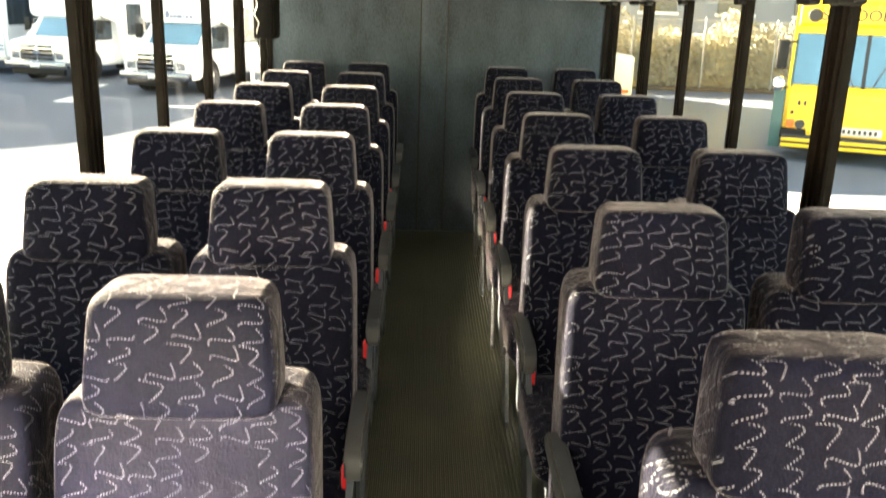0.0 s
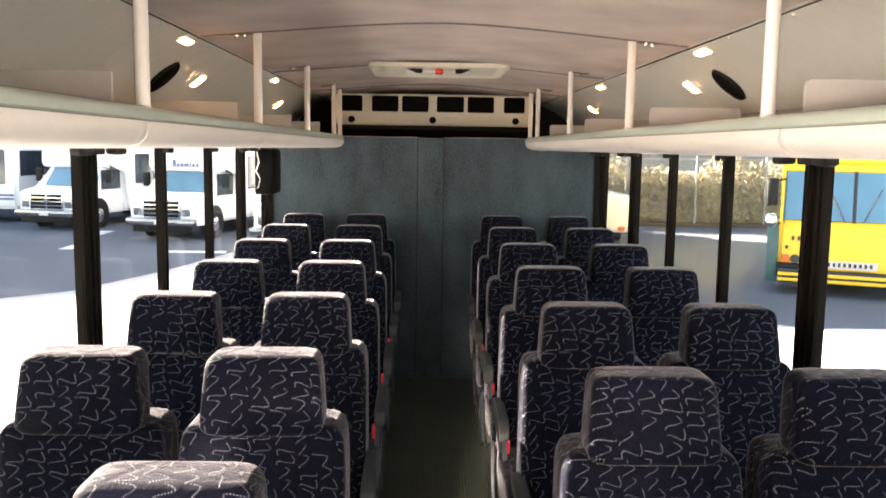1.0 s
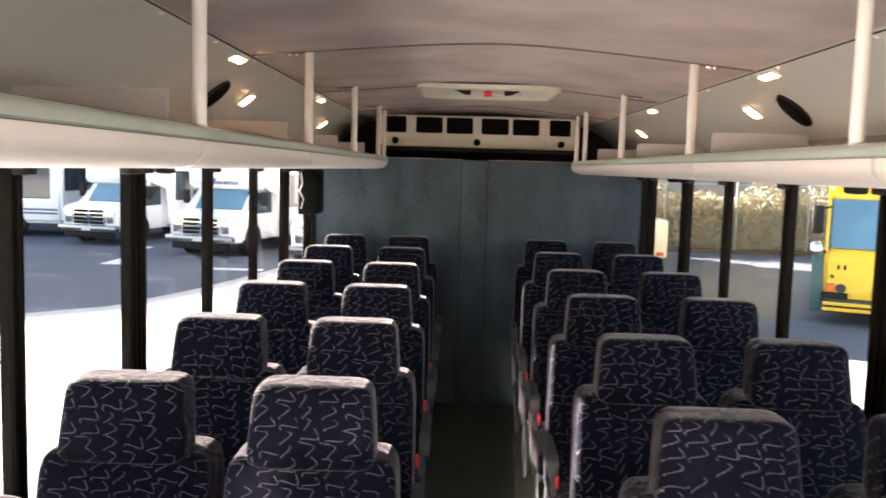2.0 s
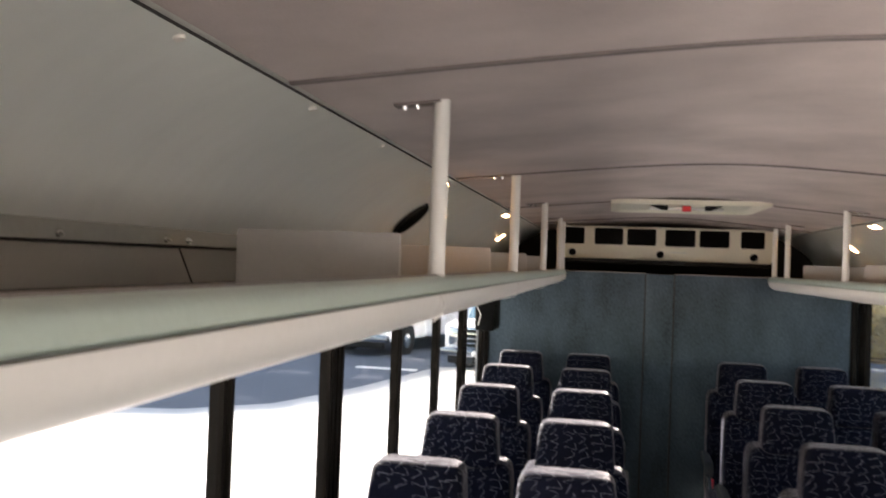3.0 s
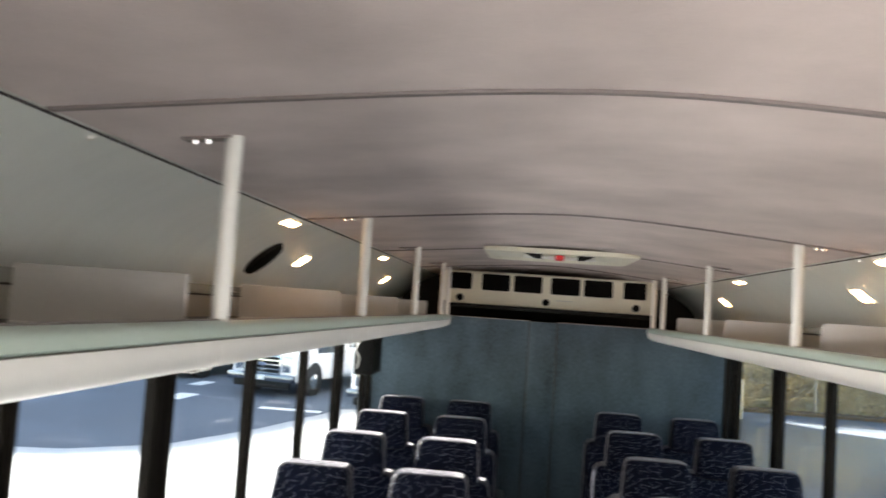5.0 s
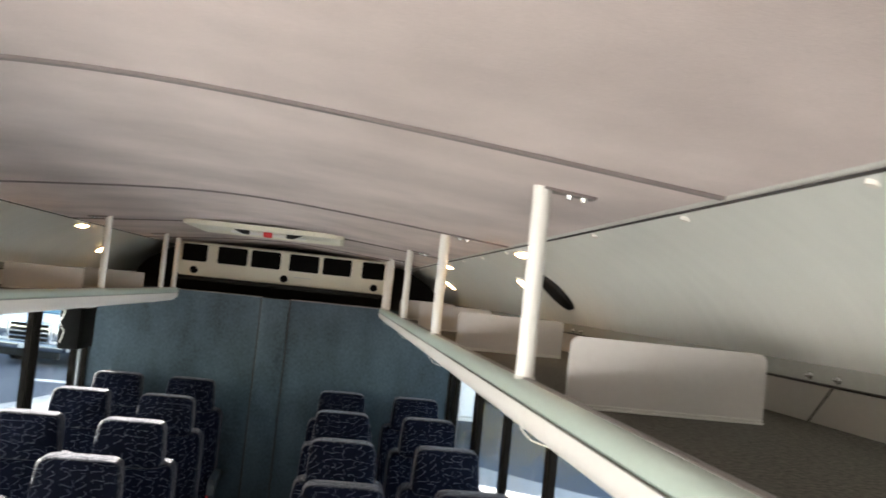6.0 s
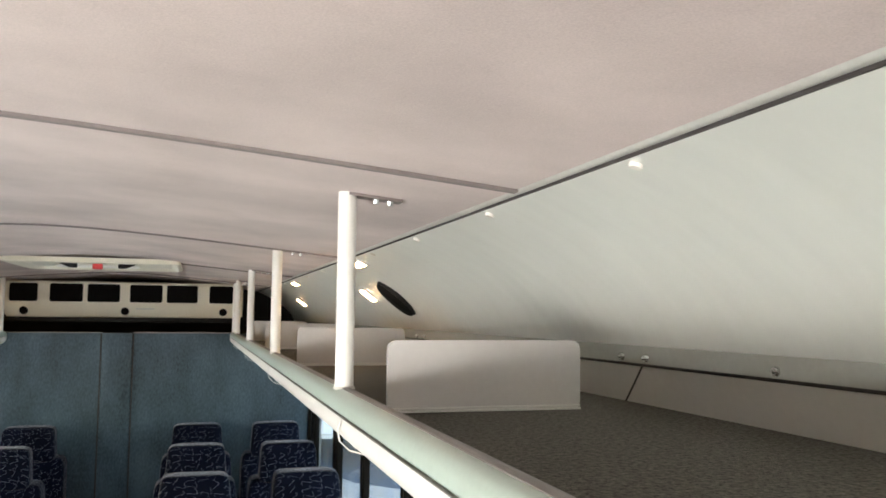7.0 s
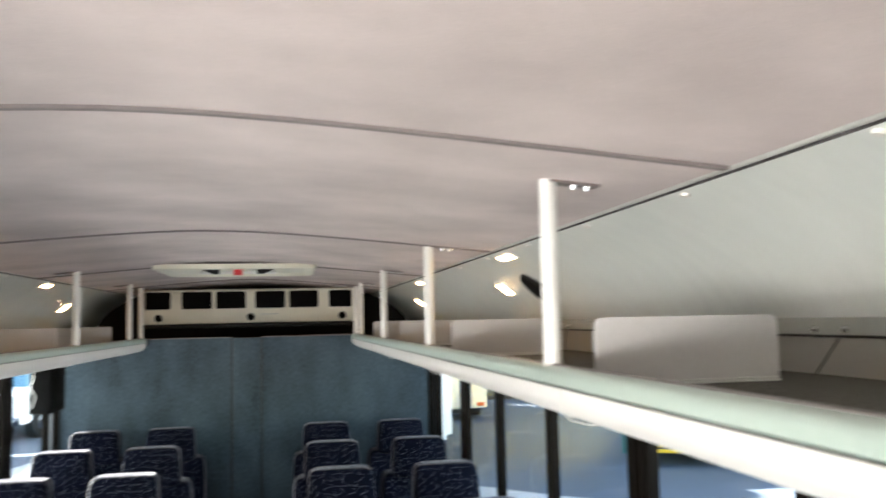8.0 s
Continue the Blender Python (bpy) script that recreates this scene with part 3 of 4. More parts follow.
structure("rear_shelf", boxed(-1.12, 1.12, YB + 0.045, YREAR, 1.60, 1.64), M_DARK, "dark shelf behind the bulkhead", "shelf")

# air conditioner above the bulkhead
YA = 6.37
ac = thing("air_conditioner", "cream rear air conditioner with six dark vents", "air conditioner")
zc, hh = 1.897, 0.226
bm = extruded([(YA + 0.03, zc + hh / 2), (YA, zc + hh / 2 - 0.012), (YA, 1.862), (YA + 0.05, zc - hh / 2), (YA + 0.35, zc - hh / 2), (YA + 0.35, zc + hh / 2)], -0.71, 0.71, "x")
bmesh.ops.bevel(bm, geom=bm.edges[:], offset=0.010, segments=2, affect="EDGES")
part("body", bm, M_CREAM, ac)
for xa, xb in ((-0.678, -0.520), (-0.452, -0.262), (-0.236, -0.046), (0.013, 0.208), (0.234, 0.424), (0.496, 0.645)):
    x, w = (xa + xb) / 2, xb - xa
    part("vent_frame", extruded([(x + a, 1.935 + b) for a, b in rounded(w + 0.014, 0.128, 0.016)], YA - 0.006, YA + 0.001, "y"), M_CREAM, ac)
    part("vent", extruded([(x + a, 1.935 + b) for a, b in rounded(w, 0.112, 0.012)], YA - 0.0085, YA - 0.004, "y"), M_VENT, ac, "black open vent")
for x, w in ((-0.60, 0.048), (-0.015, 0.055), (0.585, 0.048)):
    bm = tube(bmesh.new(), (x, YA + 0.03, 1.824), (x, YA + 0.008, 1.824), 0.026, 0.023, 20)
    part("knob", bm, M_VENT, ac, "round dark control knob")
part("badge", boxed(0.05, 0.16, YA + 0.008, YA + 0.03, 1.836, 1.843), M_TRIM, ac)
part("lower_lip", boxed(-0.70, 0.70, YA - 0.005, YA + 0.10, 1.755, 1.782, 0.006), M_BLACKP, ac)

# roof hatch
YH = 4.43
hatch = thing("roof_hatch", "white framed roof hatch with dark handles and a red release", "roof hatch")
zh = CROWN - 0.016
outer, lip_, inner = rounded(0.70, 0.62, 0.03), rounded(0.665, 0.585, 0.03), rounded(0.60, 0.52, 0.03)
bm = bmesh.new()
for (pa, za), (pb, zb) in (((outer, zh + 0.004), (outer, zh - 0.016)), ((outer, zh - 0.016), (lip_, zh - 0.020)), ((lip_, zh - 0.020), (inner, zh - 0.004))):
    A = [bm.verts.new((a, YH + 0.31 + b, za)) for a, b in pa]
    B = [bm.verts.new((a, YH + 0.31 + b, zb)) for a, b in pb]
    for i in range(len(A)):
        bm.faces.new((A[i], A[(i + 1) % len(A)], B[(i + 1) % len(B)], B[i]))
part("hatch_frame", bm, M_CREAM, hatch)
part("lid", extruded([(a, YH + 0.31 + b) for a, b in rounded(0.605, 0.525, 0.03)], zh - 0.006, zh, "z"), M_CREAM, hatch, "cream inner lid")
part("crossbar", boxed(-0.17, 0.17, YH + 0.245, YH + 0.275, zh - 0.026, zh - 0.012, 0.004), M_POLE, hatch, "pale crossbar")
for sx in (-1, 1):
    bm = extruded([(sx * 0.165, zh - 0.006), (sx * 0.115, zh - 0.028), (sx * 0.085, zh - 0.028), (sx * 0.085, zh - 0.006)], YH + 0.215, YH + 0.245)
    part("handle", bm, M_BLACKP, hatch, "dark wedge-shaped lever handle")
part("release", boxed(-0.020, 0.020, YH + 0.205, YH + 0.245, zh - 0.034, zh - 0.008, 0.005), M_RED, hatch, "red release knob")

# monitor by the last window
tv = thing("monitor", "black boxed monitor hung beside the rear window", "monitor")
part("case", boxed(-1.115, -1.00, 5.46, 5.74, 1.325, 1.60, 0.012), M_MONITOR, tv)
part("screen", boxed(-1.003, -0.996, 5.49, 5.71, 1.35, 1.575, 0.003), M_VENT, tv, "dark screen")
part("bracket", boxed(-1.126, -1.09, 5.60, 5.70, 1.38, 1.56, 0.004), M_FRAME, tv)
bm = bmesh.new()
pts_ = [(-1.095, 5.44, 1.585), (-1.082, 5.435, 1.52), (-1.10, 5.43, 1.47), (-1.075, 5.435, 1.42), (-1.092, 5.44, 1.36)]
for p_, q_ in zip(pts_, pts_[1:]):
    tube(bm, p_, q_, 0.002, 0.002, 8)
part("cable", bm, M_POLE, tv, "white crinkled cable")

# ---- seats ----


def build_seat(side):
    """A double seat facing the front. Local origin: floor under the top edge of its headrests, at the bus's middle line."""
    sg = -1 if side == "left" else 1
    root = thing("double_seat", "navy patterned plush double bus seat with high headrests", "bus seat", "rows of seats")
    centres = (0.440, 0.864) if sg < 0 else (0.427, 0.870)
    up = 0.0 if sg < 0 else 0.010
    lean = 0.17
    # the top edge of the headrest back lies at y = 0
    for c in centres:
        x = sg * c
        # lower edge stands farther forward than the top
        part("backrest", pillowed((x, -0.013 - lean * 0.42, 0.675 + up), (0.408, 0.164, 0.600), 0.17, 0.20, 0.05, lean, 0.18, 52, 32), M_SEAT, root)
        part("headrest", pillowed((x, -0.050 - lean * 0.085, 1.047 + up), (0.294, 0.120, 0.186), 0.26, 0.28, 0.10, lean, 0.22, 52, 28), M_SEAT, root)
        part("cushion", pillowed((x, -0.42, 0.415), (0.425, 0.48, 0.125), 0.35, 0.22, 0.0, 0.0, 0.0, 36, 16), M_SEAT, root)
        part("back_shell", pillowed((x, 0.056 - lean * 0.42, 0.66), (0.385, 0.06, 0.52), 0.2, 0.3, 0.05, lean, 0.0, 28, 12), M_BLACKP, root, "black plastic back shell")
    part("seat_pan", boxed(*sorted((sg * 0.245, sg * 1.10)), -0.61, -0.09, 0.325, 0.365, 0.01), M_FRAME, root)
    for xx in (0.33, 0.98):
        bm = extruded([(-0.49, 0.004), (-0.11, 0.004), (-0.19, 0.335), (-0.43, 0.335)], sg * xx - 0.012, sg * xx + 0.012, "x")
        part("leg", bm, M_FRAME, root, "", False)
    # aisle armrest with its side plate
    xa = sg * 0.222
    prof_ = [(-0.395, 0.560), (-0.392, 0.602), (-0.372, 0.624), (-0.340, 0.634), (-0.12, 0.645), (-0.10, 0.625), (-0.12, 0.600), (-0.32, 0.588), (-0.355, 0.572), (-0.372, 0.548)]
    bm = extruded(prof_, xa - 0.021, xa + 0.021, "x")
    bmesh.ops.bevel(bm, geom=bm.edges[:], offset=0.006, segments=2, affect="EDGES")
    part("armrest", bm, M_ARM, root, "grey moulded plastic armrest")
    side_ = [(-0.37, 0.31), (-0.34, 0.47), (-0.24, 0.56), (-0.12, 0.60), (-0.10, 0.34), (-0.19, 0.28), (-0.31, 0.25)]
    bm = extruded(side_, xa - 0.008 + sg * 0.014, xa + 0.008 + sg * 0.014, "x")
    part("side_plate", bm, M_FRAME, root, "dark blue-grey moulded side plate")
    foot = [(-0.42, 0.004), (-0.43, 0.03), (-0.30, 0.30), (-0.20, 0.30), (-0.30, 0.03), (-0.29, 0.004)]
    part("foot_plate", extruded(foot, xa + sg * 0.02, xa + sg * 0.035, "x"), M_FRAME, root, "dark blue-grey foot plate", False)
    # seat-belt buckles on stalks
    for c in (0.244, 0.690):
        b = part("buckle", boxed(*sorted((sg * (c - 0.018), sg * (c + 0.018))), -0.275, -0.245, 0.42, 0.515, 0.005), M_BLACKP, root, "black seat-belt buckle")
        part("button", boxed(*sorted((sg * (c - 0.014), sg * (c + 0.014))), -0.282, -0.252, 0.465, 0.522, 0.004), M_RED, b, "red release button")
    return root


for side, first, pitch in (("left", 1.510, 0.748), ("right", 1.305, 0.762)):
    base = build_seat(side)
    for i in range(7):
        y = first + pitch * i
        m = pose((-0.004 if side == "left" else 0.005) * max(0.0, y - 2.0), y, 0)
        ob = base if i == 0 else copy_thing(base, m)
        ob.matrix_world = m
        ob.scale = (1, 1, 1 + 0.0072 * max(0.0, y - 2.0))

# ---- outside ----
GZ = -0.95
bm = bmesh.new()
box(bm, -400, 400, -300, 500, GZ - 0.5, GZ)
structure("ground", bm, M_ASPH_SHADED, "grey asphalt yard reaching the horizon", "ground")
# pad outline follows the line between sun and shade on the yard
pad = [(-60, -40), (-60, 10.6), (-11.0, 12.5), (-8.4, 13.5), (-7.4, 13.75), (-6.2, 14.85), (-5.35, 17.3), (-4.5, 21.3), (-2.4, 22.4), (0.5, 22.4), (3.0, 14.7), (4.3, 13.3), (6.4, 11.7), (8.6, 9.6), (40, 7.2), (40, -40)]
bm = extruded(pad, GZ - 0.2, GZ + 0.006, "z")
structure("pavement", bm, M_SUNLIT_PAD, "pale ground beside the bus, coloured as its sunlit part", "pavement")
for x, y, w, l in ((-8.7, 21.4, 0.5, 1.3), (-9.4, 24.6, 0.4, 1.2), (-5.6, 20.5, 1.5, 0.35), (-13.0, 20.8, 0.5, 1.0)):
    structure("road_marking", boxed(x - w / 2, x + w / 2, y - l / 2, y + l / 2, GZ - 0.02, GZ + 0.004), M_MARK, "worn white paint mark on the asphalt", "road marking")


def wheel(parent, x, y, r, w, s):
    t = part("wheel", tube(bmesh.new(), (x - w / 2, y, r), (x + w / 2, y, r), r, None, 28), M_TYRE, parent, "black tyre on a steel rim")
    part("rim", tube(bmesh.new(), (x + s * (w / 2 - 0.01), y, r), (x + s * (w / 2 + 0.012), y, r), r * 0.58, r * 0.5, 20), M_CHROME, t)
    part("hub", tube(bmesh.new(), (x + s * (w / 2 + 0.01), y, r), (x + s * (w / 2 + 0.05), y, r), r * 0.2, r * 0.16, 12), M_CHROME, t)


def build_shuttle(sign):
    """A cutaway shuttle facing -y, its front bumper at y = 0."""
    r = thing("shuttle_bus", "white cutaway shuttle bus parked nose out", "shuttle bus", "parked shuttles")
    cab = [(0.10, 0.45), (0.06, 1.08), (0.20, 1.17), (0.95, 1.22), (1.50, 1.83), (2.5, 1.96), (2.5, 0.42), (0.3, 0.40)]
    bm = extruded(cab, -0.98, 0.98, "x")
    bmesh.ops.bevel(bm, geom=bm.edges[:], offset=0.06, segments=3, affect="EDGES")
    part("cab", bm, M_VAN, r)
    body = [(2.3, 0.45), (2.3, 1.78), (1.48, 1.80), (1.36, 1.88), (1.38, 2.42), (1.75, 2.80), (7.6, 2.82), (7.7, 2.6), (7.7, 0.45)]
    bm = extruded(body, -1.2, 1.2, "x")
    bmesh.ops.bevel(bm, geom=bm.edges[:], offset=0.09, segments=3, affect="EDGES")
    part("body", bm, M_VAN, r)
    ws = [(0.990, 1.268), (1.455, 1.785), (1.420, 1.805), (0.955, 1.288)]
    part("windscreen", extruded(ws, -0.72, 0.72, "x"), M_SCREEN, r, "windscreen with the sky's reflection put into its colour", False)
    for s in (-1, 1):
        part("door_window", boxed(*sorted((s * 0.97, s * 0.992)), 1.28, 2.25, 1.16, 1.76, 0.02), M_VGLASS, r, "dark side window", False)
        for k in range(4):
            part("side_window", boxed(*sorted((s * 1.19, s * 1.212)), 2.75 + 1.15 * k, 3.80 + 1.15 * k, 1.30, 2.25, 0.03), M_VGLASS, r, "dark side window", False)
        part("door_seam", boxed(*sorted((s * 0.975, s * 0.986)), 1.30, 1.315, 0.6, 1.3), M_SEAM, r)
        part("headlamp", boxed(*sorted((s * 0.60, s * 0.84)), 0.035, 0.12, 0.66, 1.06, 0.02), M_CHROME, r, "clear headlamp")
        mir = part("mirror", boxed(*sorted((s * 1.12, s * 1.32)), 1.28, 1.38, 1.38, 1.78, 0.03), M_BLACKP, r, "black door mirror")
        part("mirror_arm", tube(bmesh.new(), (s * 0.95, 1.4, 1.45), (s * 1.15, 1.35, 1.5), 0.02, None, 8), M_BLACKP, mir)
        for y in (1.15, 5.9):
            wheel(r, s * 0.86, y, 0.39, 0.26, s)
            part("arch", tube(bmesh.new(), (s * 0.90, y, 0.44), (s * (0.995 if y < 2 else 1.21), y, 0.44), 0.47, None, 28), M_BLACKP, r, "dark wheel arch")
    gr = part("grille", boxed(-0.56, 0.56, 0.030, 0.12, 0.60, 1.10, 0.02), M_CHROME, r, "chrome barred grille")
    for k in range(4):
        for x0, x1 in ((-0.51, -0.02), (0.02, 0.51)):
            part("slot", boxed(x0, x1, 0.020, 0.06, 0.630 + 0.115 * k, 0.705 + 0.115 * k, 0.006), M_VENT, gr)
    part("bumper", boxed(-1.0, 1.0, -0.10, 0.12, 0.40, 0.60, 0.04), M_STEEL, r, "chrome front bumper")
    part("air_dam", boxed(-0.85, 0.85, 0.0, 0.15, 0.22, 0.42, 0.03), M_BLACKP, r)
    part("plate", boxed(-0.15, 0.15, -0.112, -0.098, 0.44, 0.56), M_MARK, r)
    part("emblem", pillowed((0, 0.018, 0.85), (0.24, 0.02, 0.10), 0.9, 0.9, nu=20, nv=8), M_STRIPE, r, "blue oval emblem")
    if sign:
        for x, w, h in ((-0.36, 0.10, 0.18), (-0.24, 0.08, 0.09), (-0.13, 0.08, 0.09), (0.01, 0.14, 0.09), (0.14, 0.04, 0.14), (0.24, 0.08, 0.09), (0.35, 0.07, 0.09)):
            part("sign_mark", boxed(x - w / 2, x + w / 2, 1.345, 1.40, 1.95, 1.95 + h, 0.01), M_STRIPE, r, "dark blue plain bar")
    return r


a1 = build_shuttle(False)
a1.matrix_world = pose(-11.20, 25.2, GZ, 0, 0, -14)
a2 = build_shuttle(True)
a2.matrix_world = pose(-7.10, 22.8, GZ, 0, 0, -14)
a3 = copy_thing(a1, pose(-3.3, 20.4, GZ, 0, 0, -14))

# long white coach parked across, behind
rv = thing("white_coach", "long white coach with grey stripes and dark windows", "coach")
prof_ = [(0, 0.45), (0, 2.4), (0.12, 2.8), (0.5, 2.95), (11.5, 3.0), (11.6, 0.35)]
bm = extruded([(-a, b) for a, b in prof_], 0, 2.4, "y")
bmesh.ops.bevel(bm, geom=bm.edges[:], offset=0.10, segments=3, affect="EDGES")
part("body", bm, M_VAN, rv)
for k in range(7):
    part("side_window", boxed(-1.60 - 1.4 * k, -0.35 - 1.4 * k, -0.012, 0.05, 1.22, 2.35, 0.05), M_VGLASS, rv, "dark side window", False)
part("windscreen", extruded([(0.012, 1.5), (0.012, 2.3), (-0.05, 2.3), (-0.05, 1.5)], 0.2, 2.2, "y"), M_VGLASS, rv, "dark windscreen", False)
for z in (0.86, 0.74):
    part("stripe", boxed(-11.4, -0.12, -0.008, 0.03, z, z + 0.06), M_STRIPE, rv, "blue-grey stripe", False)
for x in (-1.7, -8.6):
    t = part("wheel", tube(bmesh.new(), (x, -0.02, 0.45), (x, 0.28, 0.45), 0.45, None, 28), M_TYRE, rv, "black tyre")
    part("rim", tube(bmesh.new(), (x, -0.03, 0.45), (x, -0.01, 0.45), 0.24, 0.26, 20), M_CHROME, t)
rv.matrix_world = pose(-12.95, 27.2, GZ, 0, 0, -4)
# two unseen copies hidden by the bulkhead, added to shade the asphalt at right
copy_thing(rv, pose(-1.6, 16.0, GZ, 0, 0, -90))
copy_thing(rv, pose(0.9, 16.6, GZ, 0, 0, -90))


def text_mesh(name, body, size, mat, parent, m, label=""):
    cu = bpy.data.curves.new(name, "FONT")
    cu.body, cu.size, cu.align_x, cu.extrude = body, size, "CENTER", 0.004
    tmp = new("tmp", cu)
    bpy.context.view_layer.update()
    me = bpy.data.meshes.new_from_object(tmp.evaluated_get(bpy.context.evaluated_depsgraph_get()))
    bpy.data.objects.remove(tmp)
    me.materials.append(mat)
    ob = new(name, me)
    ob.parent = parent
    ob.matrix_local = m
    return tagged(ob, label)


# yellow school bus, flat front towards -y
sb = thing("school_bus", "yellow flat-fronted school bus parked nose out", "school bus")
side_ = [(0.0, 0.40), (-0.06, 1.15), (0.02, 1.30), (0.30, 2.28), (0.22, 2.34), (0.28, 2.78), (0.60, 3.02), (9.8, 3.05), (10.0, 2.7), (10.0, 0.45)]
bm = extruded(side_, -1.22, 1.22, "x")
bmesh.ops.bevel(bm, geom=bm.edges[:], offset=0.07, segments=3, affect="EDGES")
part("body", bm, M_YELLOW, sb)
for s in (-1, 1):
    xa, xb = sorted((s * 0.03, s * 1.13))
    part("windscreen", extruded([(0.005, 1.36), (0.255, 2.22), (0.225, 2.235), (-0.025, 1.375)], xa, xb, "x"), M_SCREEN, sb, "split windscreen with the sky's reflection put into its colour", False)
    part("corner_post", extruded([(0.0, 1.30), (0.27, 2.26), (0.24, 2.27), (-0.04, 1.32)], *sorted((s * 1.135, s * 1.205)), "x"), M_TEAL, sb, "", False)
    part("headlamp", tube(bmesh.new(), (s * 0.92, -0.02, 0.66), (s * 0.92, -0.07, 0.66), 0.085, 0.075, 20), M_ARM, sb, "round headlamp")
    part("lamp_corner", boxed(*sorted((s * 0.80, s * 1.235)), -0.10, 0.20, 0.40, 0.58, 0.03), M_BLACKP, sb, "dark moulded corner")
    part("indicator", boxed(*sorted((s * 1.02, s * 1.15)), -0.085, 0.0, 0.60, 0.74, 0.01), M_AMBER, sb, "orange indicator lens")
    part("warning_light", tube(bmesh.new(), (s * 0.92, 0.24, 2.55), (s * 0.92, 0.18, 2.55), 0.12, 0.10, 20), M_BLACK, sb, "round hooded warning light")
    mir = part("mirror", boxed(*sorted((s * 1.27, s * 1.46)), -0.16, -0.08, 1.62, 2.12, 0.04), M_BLACKP, sb, "black oblong mirror")
    part("mirror_arm", tube(bmesh.new(), (s * 1.15, 0.1, 2.1), (s * 1.36, -0.1, 2.05), 0.018, None, 8), M_BLACKP, mir)
    bulb = part("round_mirror", pillowed((s * 1.36, -0.18, 1.36), (0.22, 0.14, 0.26), 0.9, 0.9, nu=20, nv=12), M_CHROME, sb, "round convex mirror")
    part("mirror_arm", tube(bmesh.new(), (s * 1.16, 0.0, 1.3), (s * 1.36, -0.14, 1.3), 0.018, None, 8), M_BLACKP, bulb)
    for y in (1.9, 8.0):
        wheel(sb, s * 1.0, y, 0.48, 0.28, s)
    for k in range(8):
        part("side_window", boxed(*sorted((s * 1.21, s * 1.232)), 1.9 + 0.95 * k, 2.7 + 0.95 * k, 1.55, 2.3, 0.02), M_VGLASS, sb, "dark side window", False)
    for k in range(3):
        part("rub_rail", boxed(*sorted((s * 1.21, s * 1.24)), 0.6, 9.9, 0.7 + 0.35 * k, 0.76 + 0.35 * k), M_BLACK, sb, "", False)
part("door_frame", boxed(-1.42, -1.225, -0.05, 1.05, 0.22, 1.30, 0.02), M_TEAL, sb, "teal-dark folding door leaf")
part("centre_bar", extruded([(0.0, 1.34), (0.255, 2.24), (0.225, 2.25), (-0.035, 1.36)], -0.03, 0.03, "x"), M_BLACK, sb, "", False)
part("side_skirt", boxed(-1.236, -1.205, 1.1, 9.9, 0.45, 1.50, 0.01), M_TEAL, sb, "dark lower side panel")
part("sign_panel", boxed(-0.80, 0.80, 0.205, 0.26, 2.42, 2.72, 0.01), M_YELLOW, sb)
text_mesh("lettering", "SCHOOL BUS", 0.27, M_BLACK, sb, pose(0, 0.203, 2.475, 90, 0, 0), "black lettering")
part("name_plate", boxed(-0.42, 0.42, -0.075, -0.04, 0.52, 0.66, 0.004), M_TRIM, sb, "grey plate with plain bars")
for k in range(9):
    part("plate_mark", boxed(-0.36 + 0.085 * k - 0.022, -0.36 + 0.085 * k + 0.022, -0.080, -0.072, 0.56, 0.63), M_BLACK, sb, "", False)
for x in (-0.98, -0.88):
    part("panel_mark", boxed(x - 0.02, x + 0.02, -0.075, -0.045, 1.00, 1.08), M_BLACK, sb, "", False)
part("fuel_mark", boxed(-1.10, -1.05, -0.08, -0.04, 0.84, 0.90), M_BLACK, sb, "", False)
for z in (0.36, 0.46):
    part("bumper_band", boxed(-1.2, 1.2, -0.14, 0.1, z - 0.10, z - 0.04, 0.01), M_YELLOW, sb, "", False)
part("bumper", boxed(-1.2, 1.2, -0.12, 0.12, 0.24, 0.48, 0.03), M_BLACK, sb, "black front bumper")
for s in (-1, 1):
    part("wiper", tube(bmesh.new(), (s * 0.15, -0.05, 1.36), (s * 0.42, 0.09, 1.95), 0.012, None, 6), M_BLACK, sb)
sb.matrix_world = pose(7.53, 14.93, GZ, 0, 0, -24)

# white box truck seen beside the bulkhead
tr = thing("cargo_trailer", "plain low white cargo trailer parked near the fence", "trailer")
bm = boxed(-1.1, 1.1, 0, 4.0, 0.32, 1.36, 0.06)
part("cargo_box", bm, M_VAN, tr)
part("chassis", boxed(-0.9, 0.9, 0.1, 3.8, 0.18, 0.33, 0.02), M_BLACKP, tr)
part("rear_seam", boxed(-0.01, 0.01, -0.01, 0.02, 0.38, 1.3), M_SEAM, tr)
for s in (-1, 1):
    wheel(tr, s * 1.0, 1.2, 0.30, 0.24, s)
    part("tail_lamp", boxed(*sorted((s * 0.8, s * 1.0)), -0.02, 0.05, 0.38, 0.48, 0.01), M_AMBER, tr)
tr.matrix_world = pose(4.45, 23.2, GZ)

# chain-link fence with dry climbing growth
fence = tagged(new("fence"), "chain-link fence overgrown with dry climbers", "fence", "", "structure")
FY = 29.0
for k in range(12):
    x = 2.0 + 2.4 * k
    part("post", tube(bmesh.new(), (x, FY - 0.12, GZ), (x, FY - 0.12, 1.45), 0.035, None, 10), M_WIRE, fence)
part("rail", tube(bmesh.new(), (1.5, FY, 1.35), (30, FY, 1.35), 0.025, None, 8), M_WIRE, fence)
bm = bmesh.new()
for k in range(110):
    x = 1.5 + 0.26 * k
    for d in (1, -1):
        a = Vector((x, FY - 0.06, GZ))
        b = Vector((x + d * 2.3, FY - 0.06, 1.35))
        w = Vector((0.006, 0, 0))
        bm.faces.new([bm.verts.new(p) for p in (a - w, a + w, b + w, b - w)])
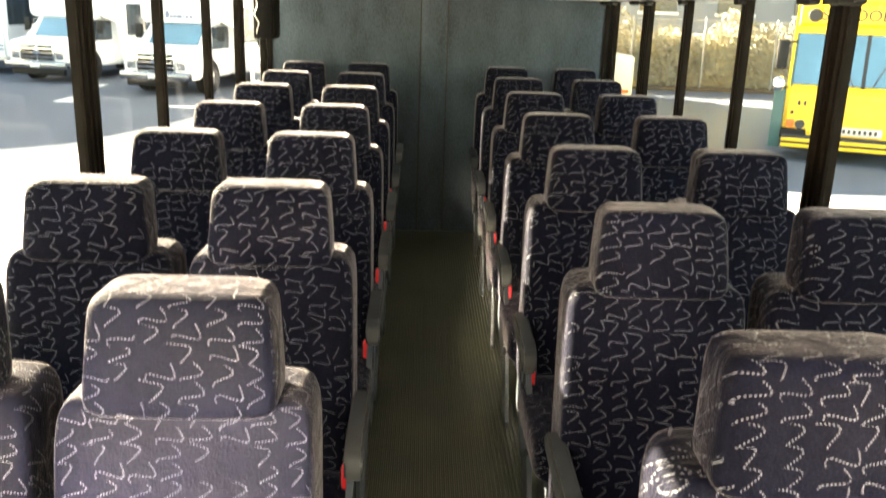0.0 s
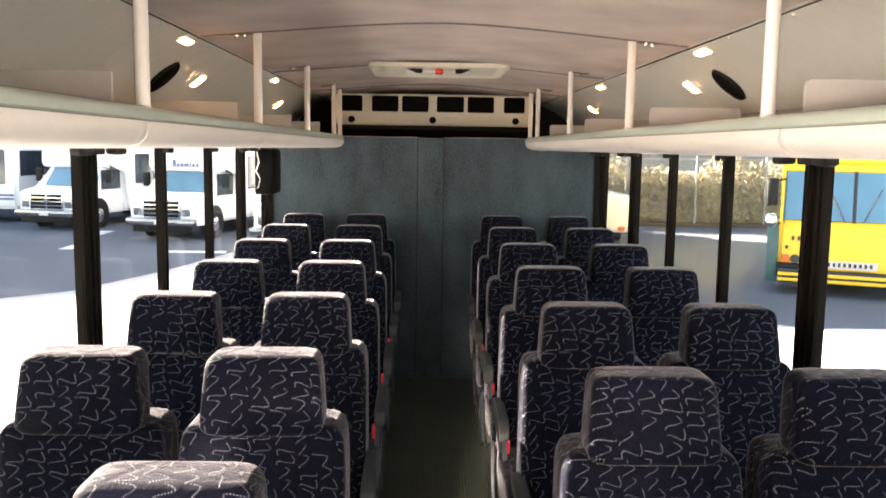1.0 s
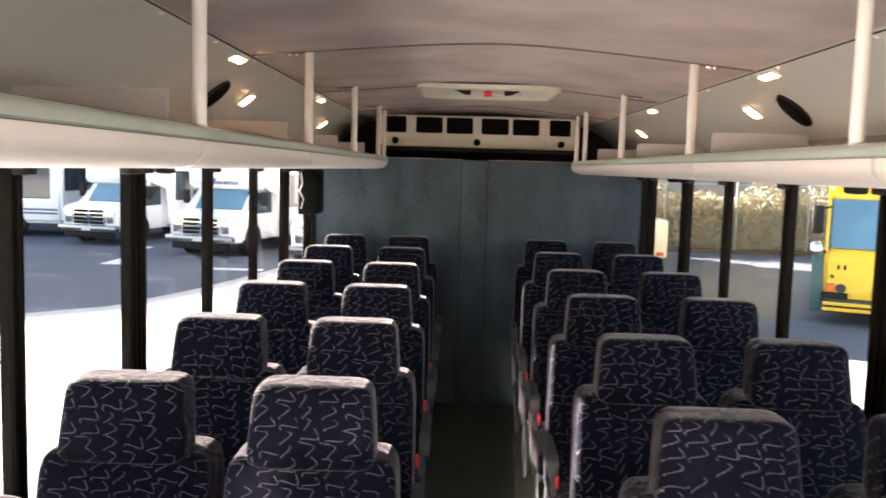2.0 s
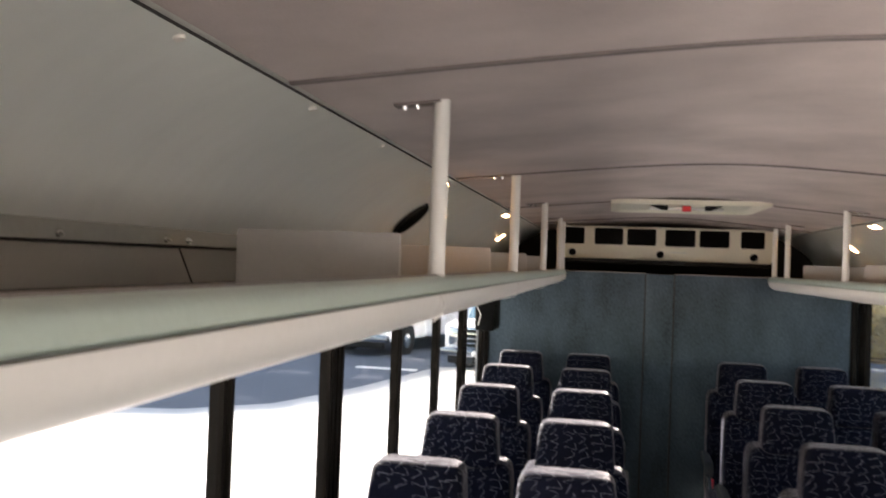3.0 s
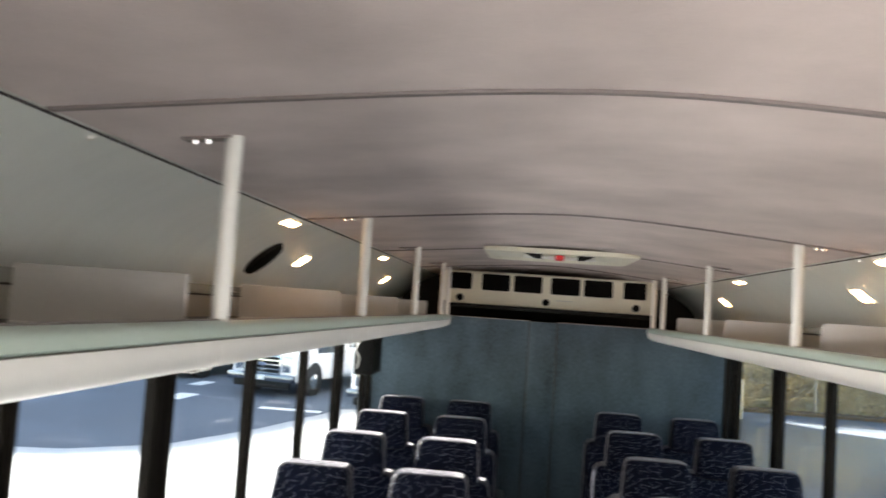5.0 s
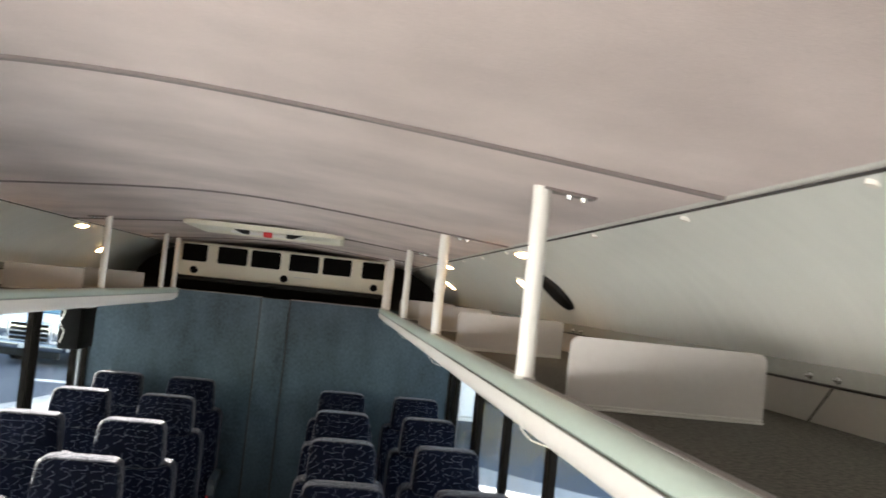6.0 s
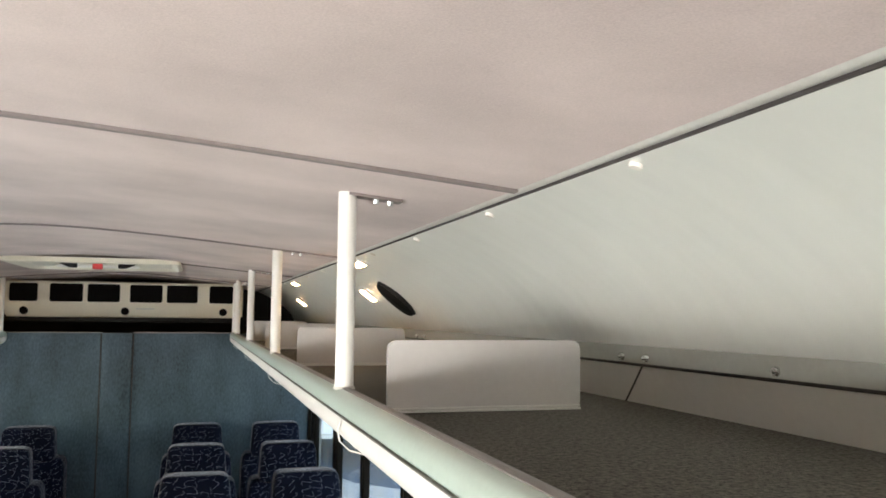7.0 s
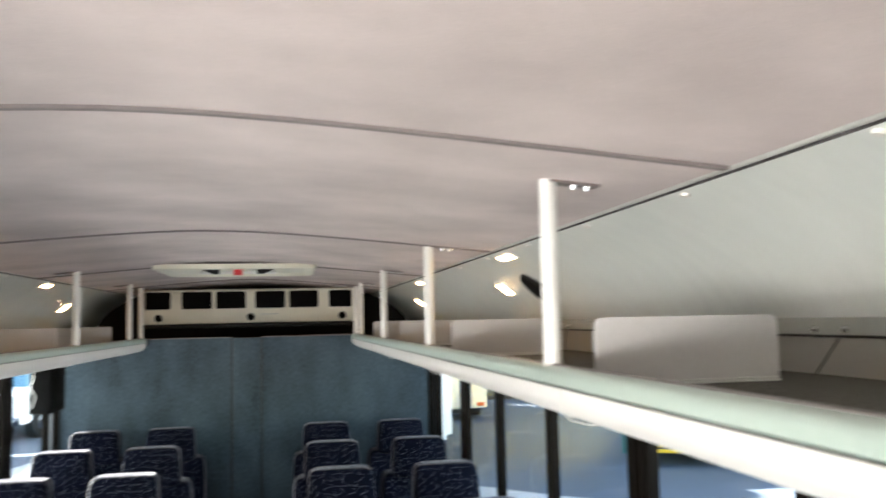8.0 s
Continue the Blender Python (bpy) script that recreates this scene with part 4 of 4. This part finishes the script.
mesh_ = part("mesh", bm, M_WIRE, fence, "grey wire mesh", False)
mesh_["kind"] = "stuff"
structure("kerb", boxed(1.5, 40, FY - 0.30, FY + 0.5, GZ - 0.1, GZ + 0.10, 0.02), M_BARK, "low dark timber kerb under the fence", "kerb")


def leaves(name, mat, label, count, place, size, seed):
    rng = np.random.default_rng(seed)
    verts, faces = [], []
    for _ in range(count):
        c = place(rng)
        u = rng.normal(size=3)
        u /= np.linalg.norm(u)
        w = np.cross(u, rng.normal(size=3))
        w /= np.linalg.norm(w)
        s_ = size * rng.uniform(0.5, 1.3)
        i = len(verts)
        verts += [tuple(c - u * s_), tuple(c + w * s_ * 0.45), tuple(c + u * s_), tuple(c - w * s_ * 0.45)]
        faces.append((i, i + 1, i + 2, i + 3))
    me = bpy.data.meshes.new(name)
    me.from_pydata(verts, [], faces)
    me.materials.append(mat)
    return new(name, me)


def hedge_place(rng):
    x = rng.uniform(2.0, 30)
    top = 1.15 + 0.35 * math.sin(x * 1.3) + 0.25 * math.sin(x * 3.1 + 1)
    z = GZ + 0.1 + (top - GZ) * rng.beta(1.6, 1.2)
    return np.array([x, FY + 0.1 + rng.exponential(0.35), z])


tagged(leaves("hedge", M_HEDGE, "", 26000, hedge_place, 0.085, 3), "dry yellow-brown climbing growth over the fence", "hedge", "", "stuff")
tagged(obj("hedge_core", boxed(2.0, 30, FY + 0.7, FY + 1.6, GZ, 0.9, 0.2), M_HEDGE), "dense dry brush behind the fence", "hedge", "", "stuff")

# building behind the fence
bd = thing("building", "grey stucco building with pale windows behind the fence", "building")
part("wall", boxed(4, 34, 36, 46, GZ, 6.5), M_BUILD, bd, "", False)
part("roof", boxed(3.6, 34.4, 35.6, 46.4, 6.5, 6.75, 0.03), M_DARK, bd, "", False)
for k in range(9):
    wdw = part("window", boxed(5.5 + 3.2 * k, 7.0 + 3.2 * k, 35.95, 36.05, 1.6, 2.9), M_VGLASS, bd, "", False)
    part("frame", boxed(5.4 + 3.2 * k, 7.1 + 3.2 * k, 35.92, 35.96, 1.48, 1.6), M_MARK, wdw, "", False)


def build_tree(x, y, h, seed):
    rng = random.Random(seed)
    t = thing("tree", "leafy brown-green tree behind the parked shuttles", "tree", "trees behind the yard", pose(x, y, GZ))
    bm = tube(bmesh.new(), (0, 0, -0.1), (0.1, 0, h * 0.45), 0.24, 0.15, 12)
    ends = []
    for k in range(7):
        a = k * 0.9 + rng.uniform(-0.3, 0.3)
        q = Vector((math.cos(a) * h * 0.24, math.sin(a) * h * 0.24, h * rng.uniform(0.55, 0.85)))
        tube(bm, (0.08, 0, h * rng.uniform(0.28, 0.42)), q, 0.09, 0.03, 8)
        ends.append(q)
    part("trunk", bm, M_BARK, t)
    ends += [Vector((0, 0, h * 0.9)), Vector((0.4, 0.3, h * 0.7))]

    def place(r):
        e = ends[int(r.integers(len(ends)))]
        v = r.normal(size=3) * h * 0.085
        return np.array(e) + v
    cr = leaves("crown", M_LEAF, "", 2600, place, 0.20, seed)
    cr.parent = t
    return t


for x, y, h, sd in ((-22, 30.0, 7, 11), (-17.5, 33.5, 6.5, 12), (-11.0, 34.0, 5.0, 13), (-5.5, 33.5, 4.2, 14)):
    build_tree(x, y, h, sd)
# added building; its unseen roofline is drawn to cast the yard's shade edge
shade_block = thing("warehouse", "large grey block added behind the shuttles, its sloping roof shaped to shade the yard", "building")
part("wall", extruded([(-60, GZ), (-60, 16.4), (-48, 15.7), (-42.7, 14.9), (-39.4, 14.0), (-34.3, 12.1), (-27.4, 9.3), (-15.7, 5.2), (-3.0, 1.3), (-3.0, GZ)], 35.5, 48, "y"), M_BUILD, shade_block, "", False)
part("roof", extruded([(-60.3, 16.45), (-60.3, 16.7), (-48, 15.95), (-42.6, 15.15), (-39.3, 14.25), (-34.2, 12.35), (-27.3, 9.55), (-15.6, 5.45), (-2.6, 1.40), (-2.6, 1.22), (-15.7, 5.22), (-27.4, 9.32), (-34.3, 12.12), (-39.4, 14.02), (-42.7, 14.92), (-48, 15.72)], 35.2, 48.3, "y"), M_DARK, shade_block, "", False)
for k in range(6):
    part("door", boxed(-56 + 8.2 * k, -52 + 8.2 * k, 35.40, 35.52, GZ, 2.4), M_WALL, shade_block, "grey roller door", False)
structure("yard_wall", boxed(-3.0, 2, 42, 42.3, GZ, 2.2), M_BUILD, "grey wall at the back of the yard", "wall")
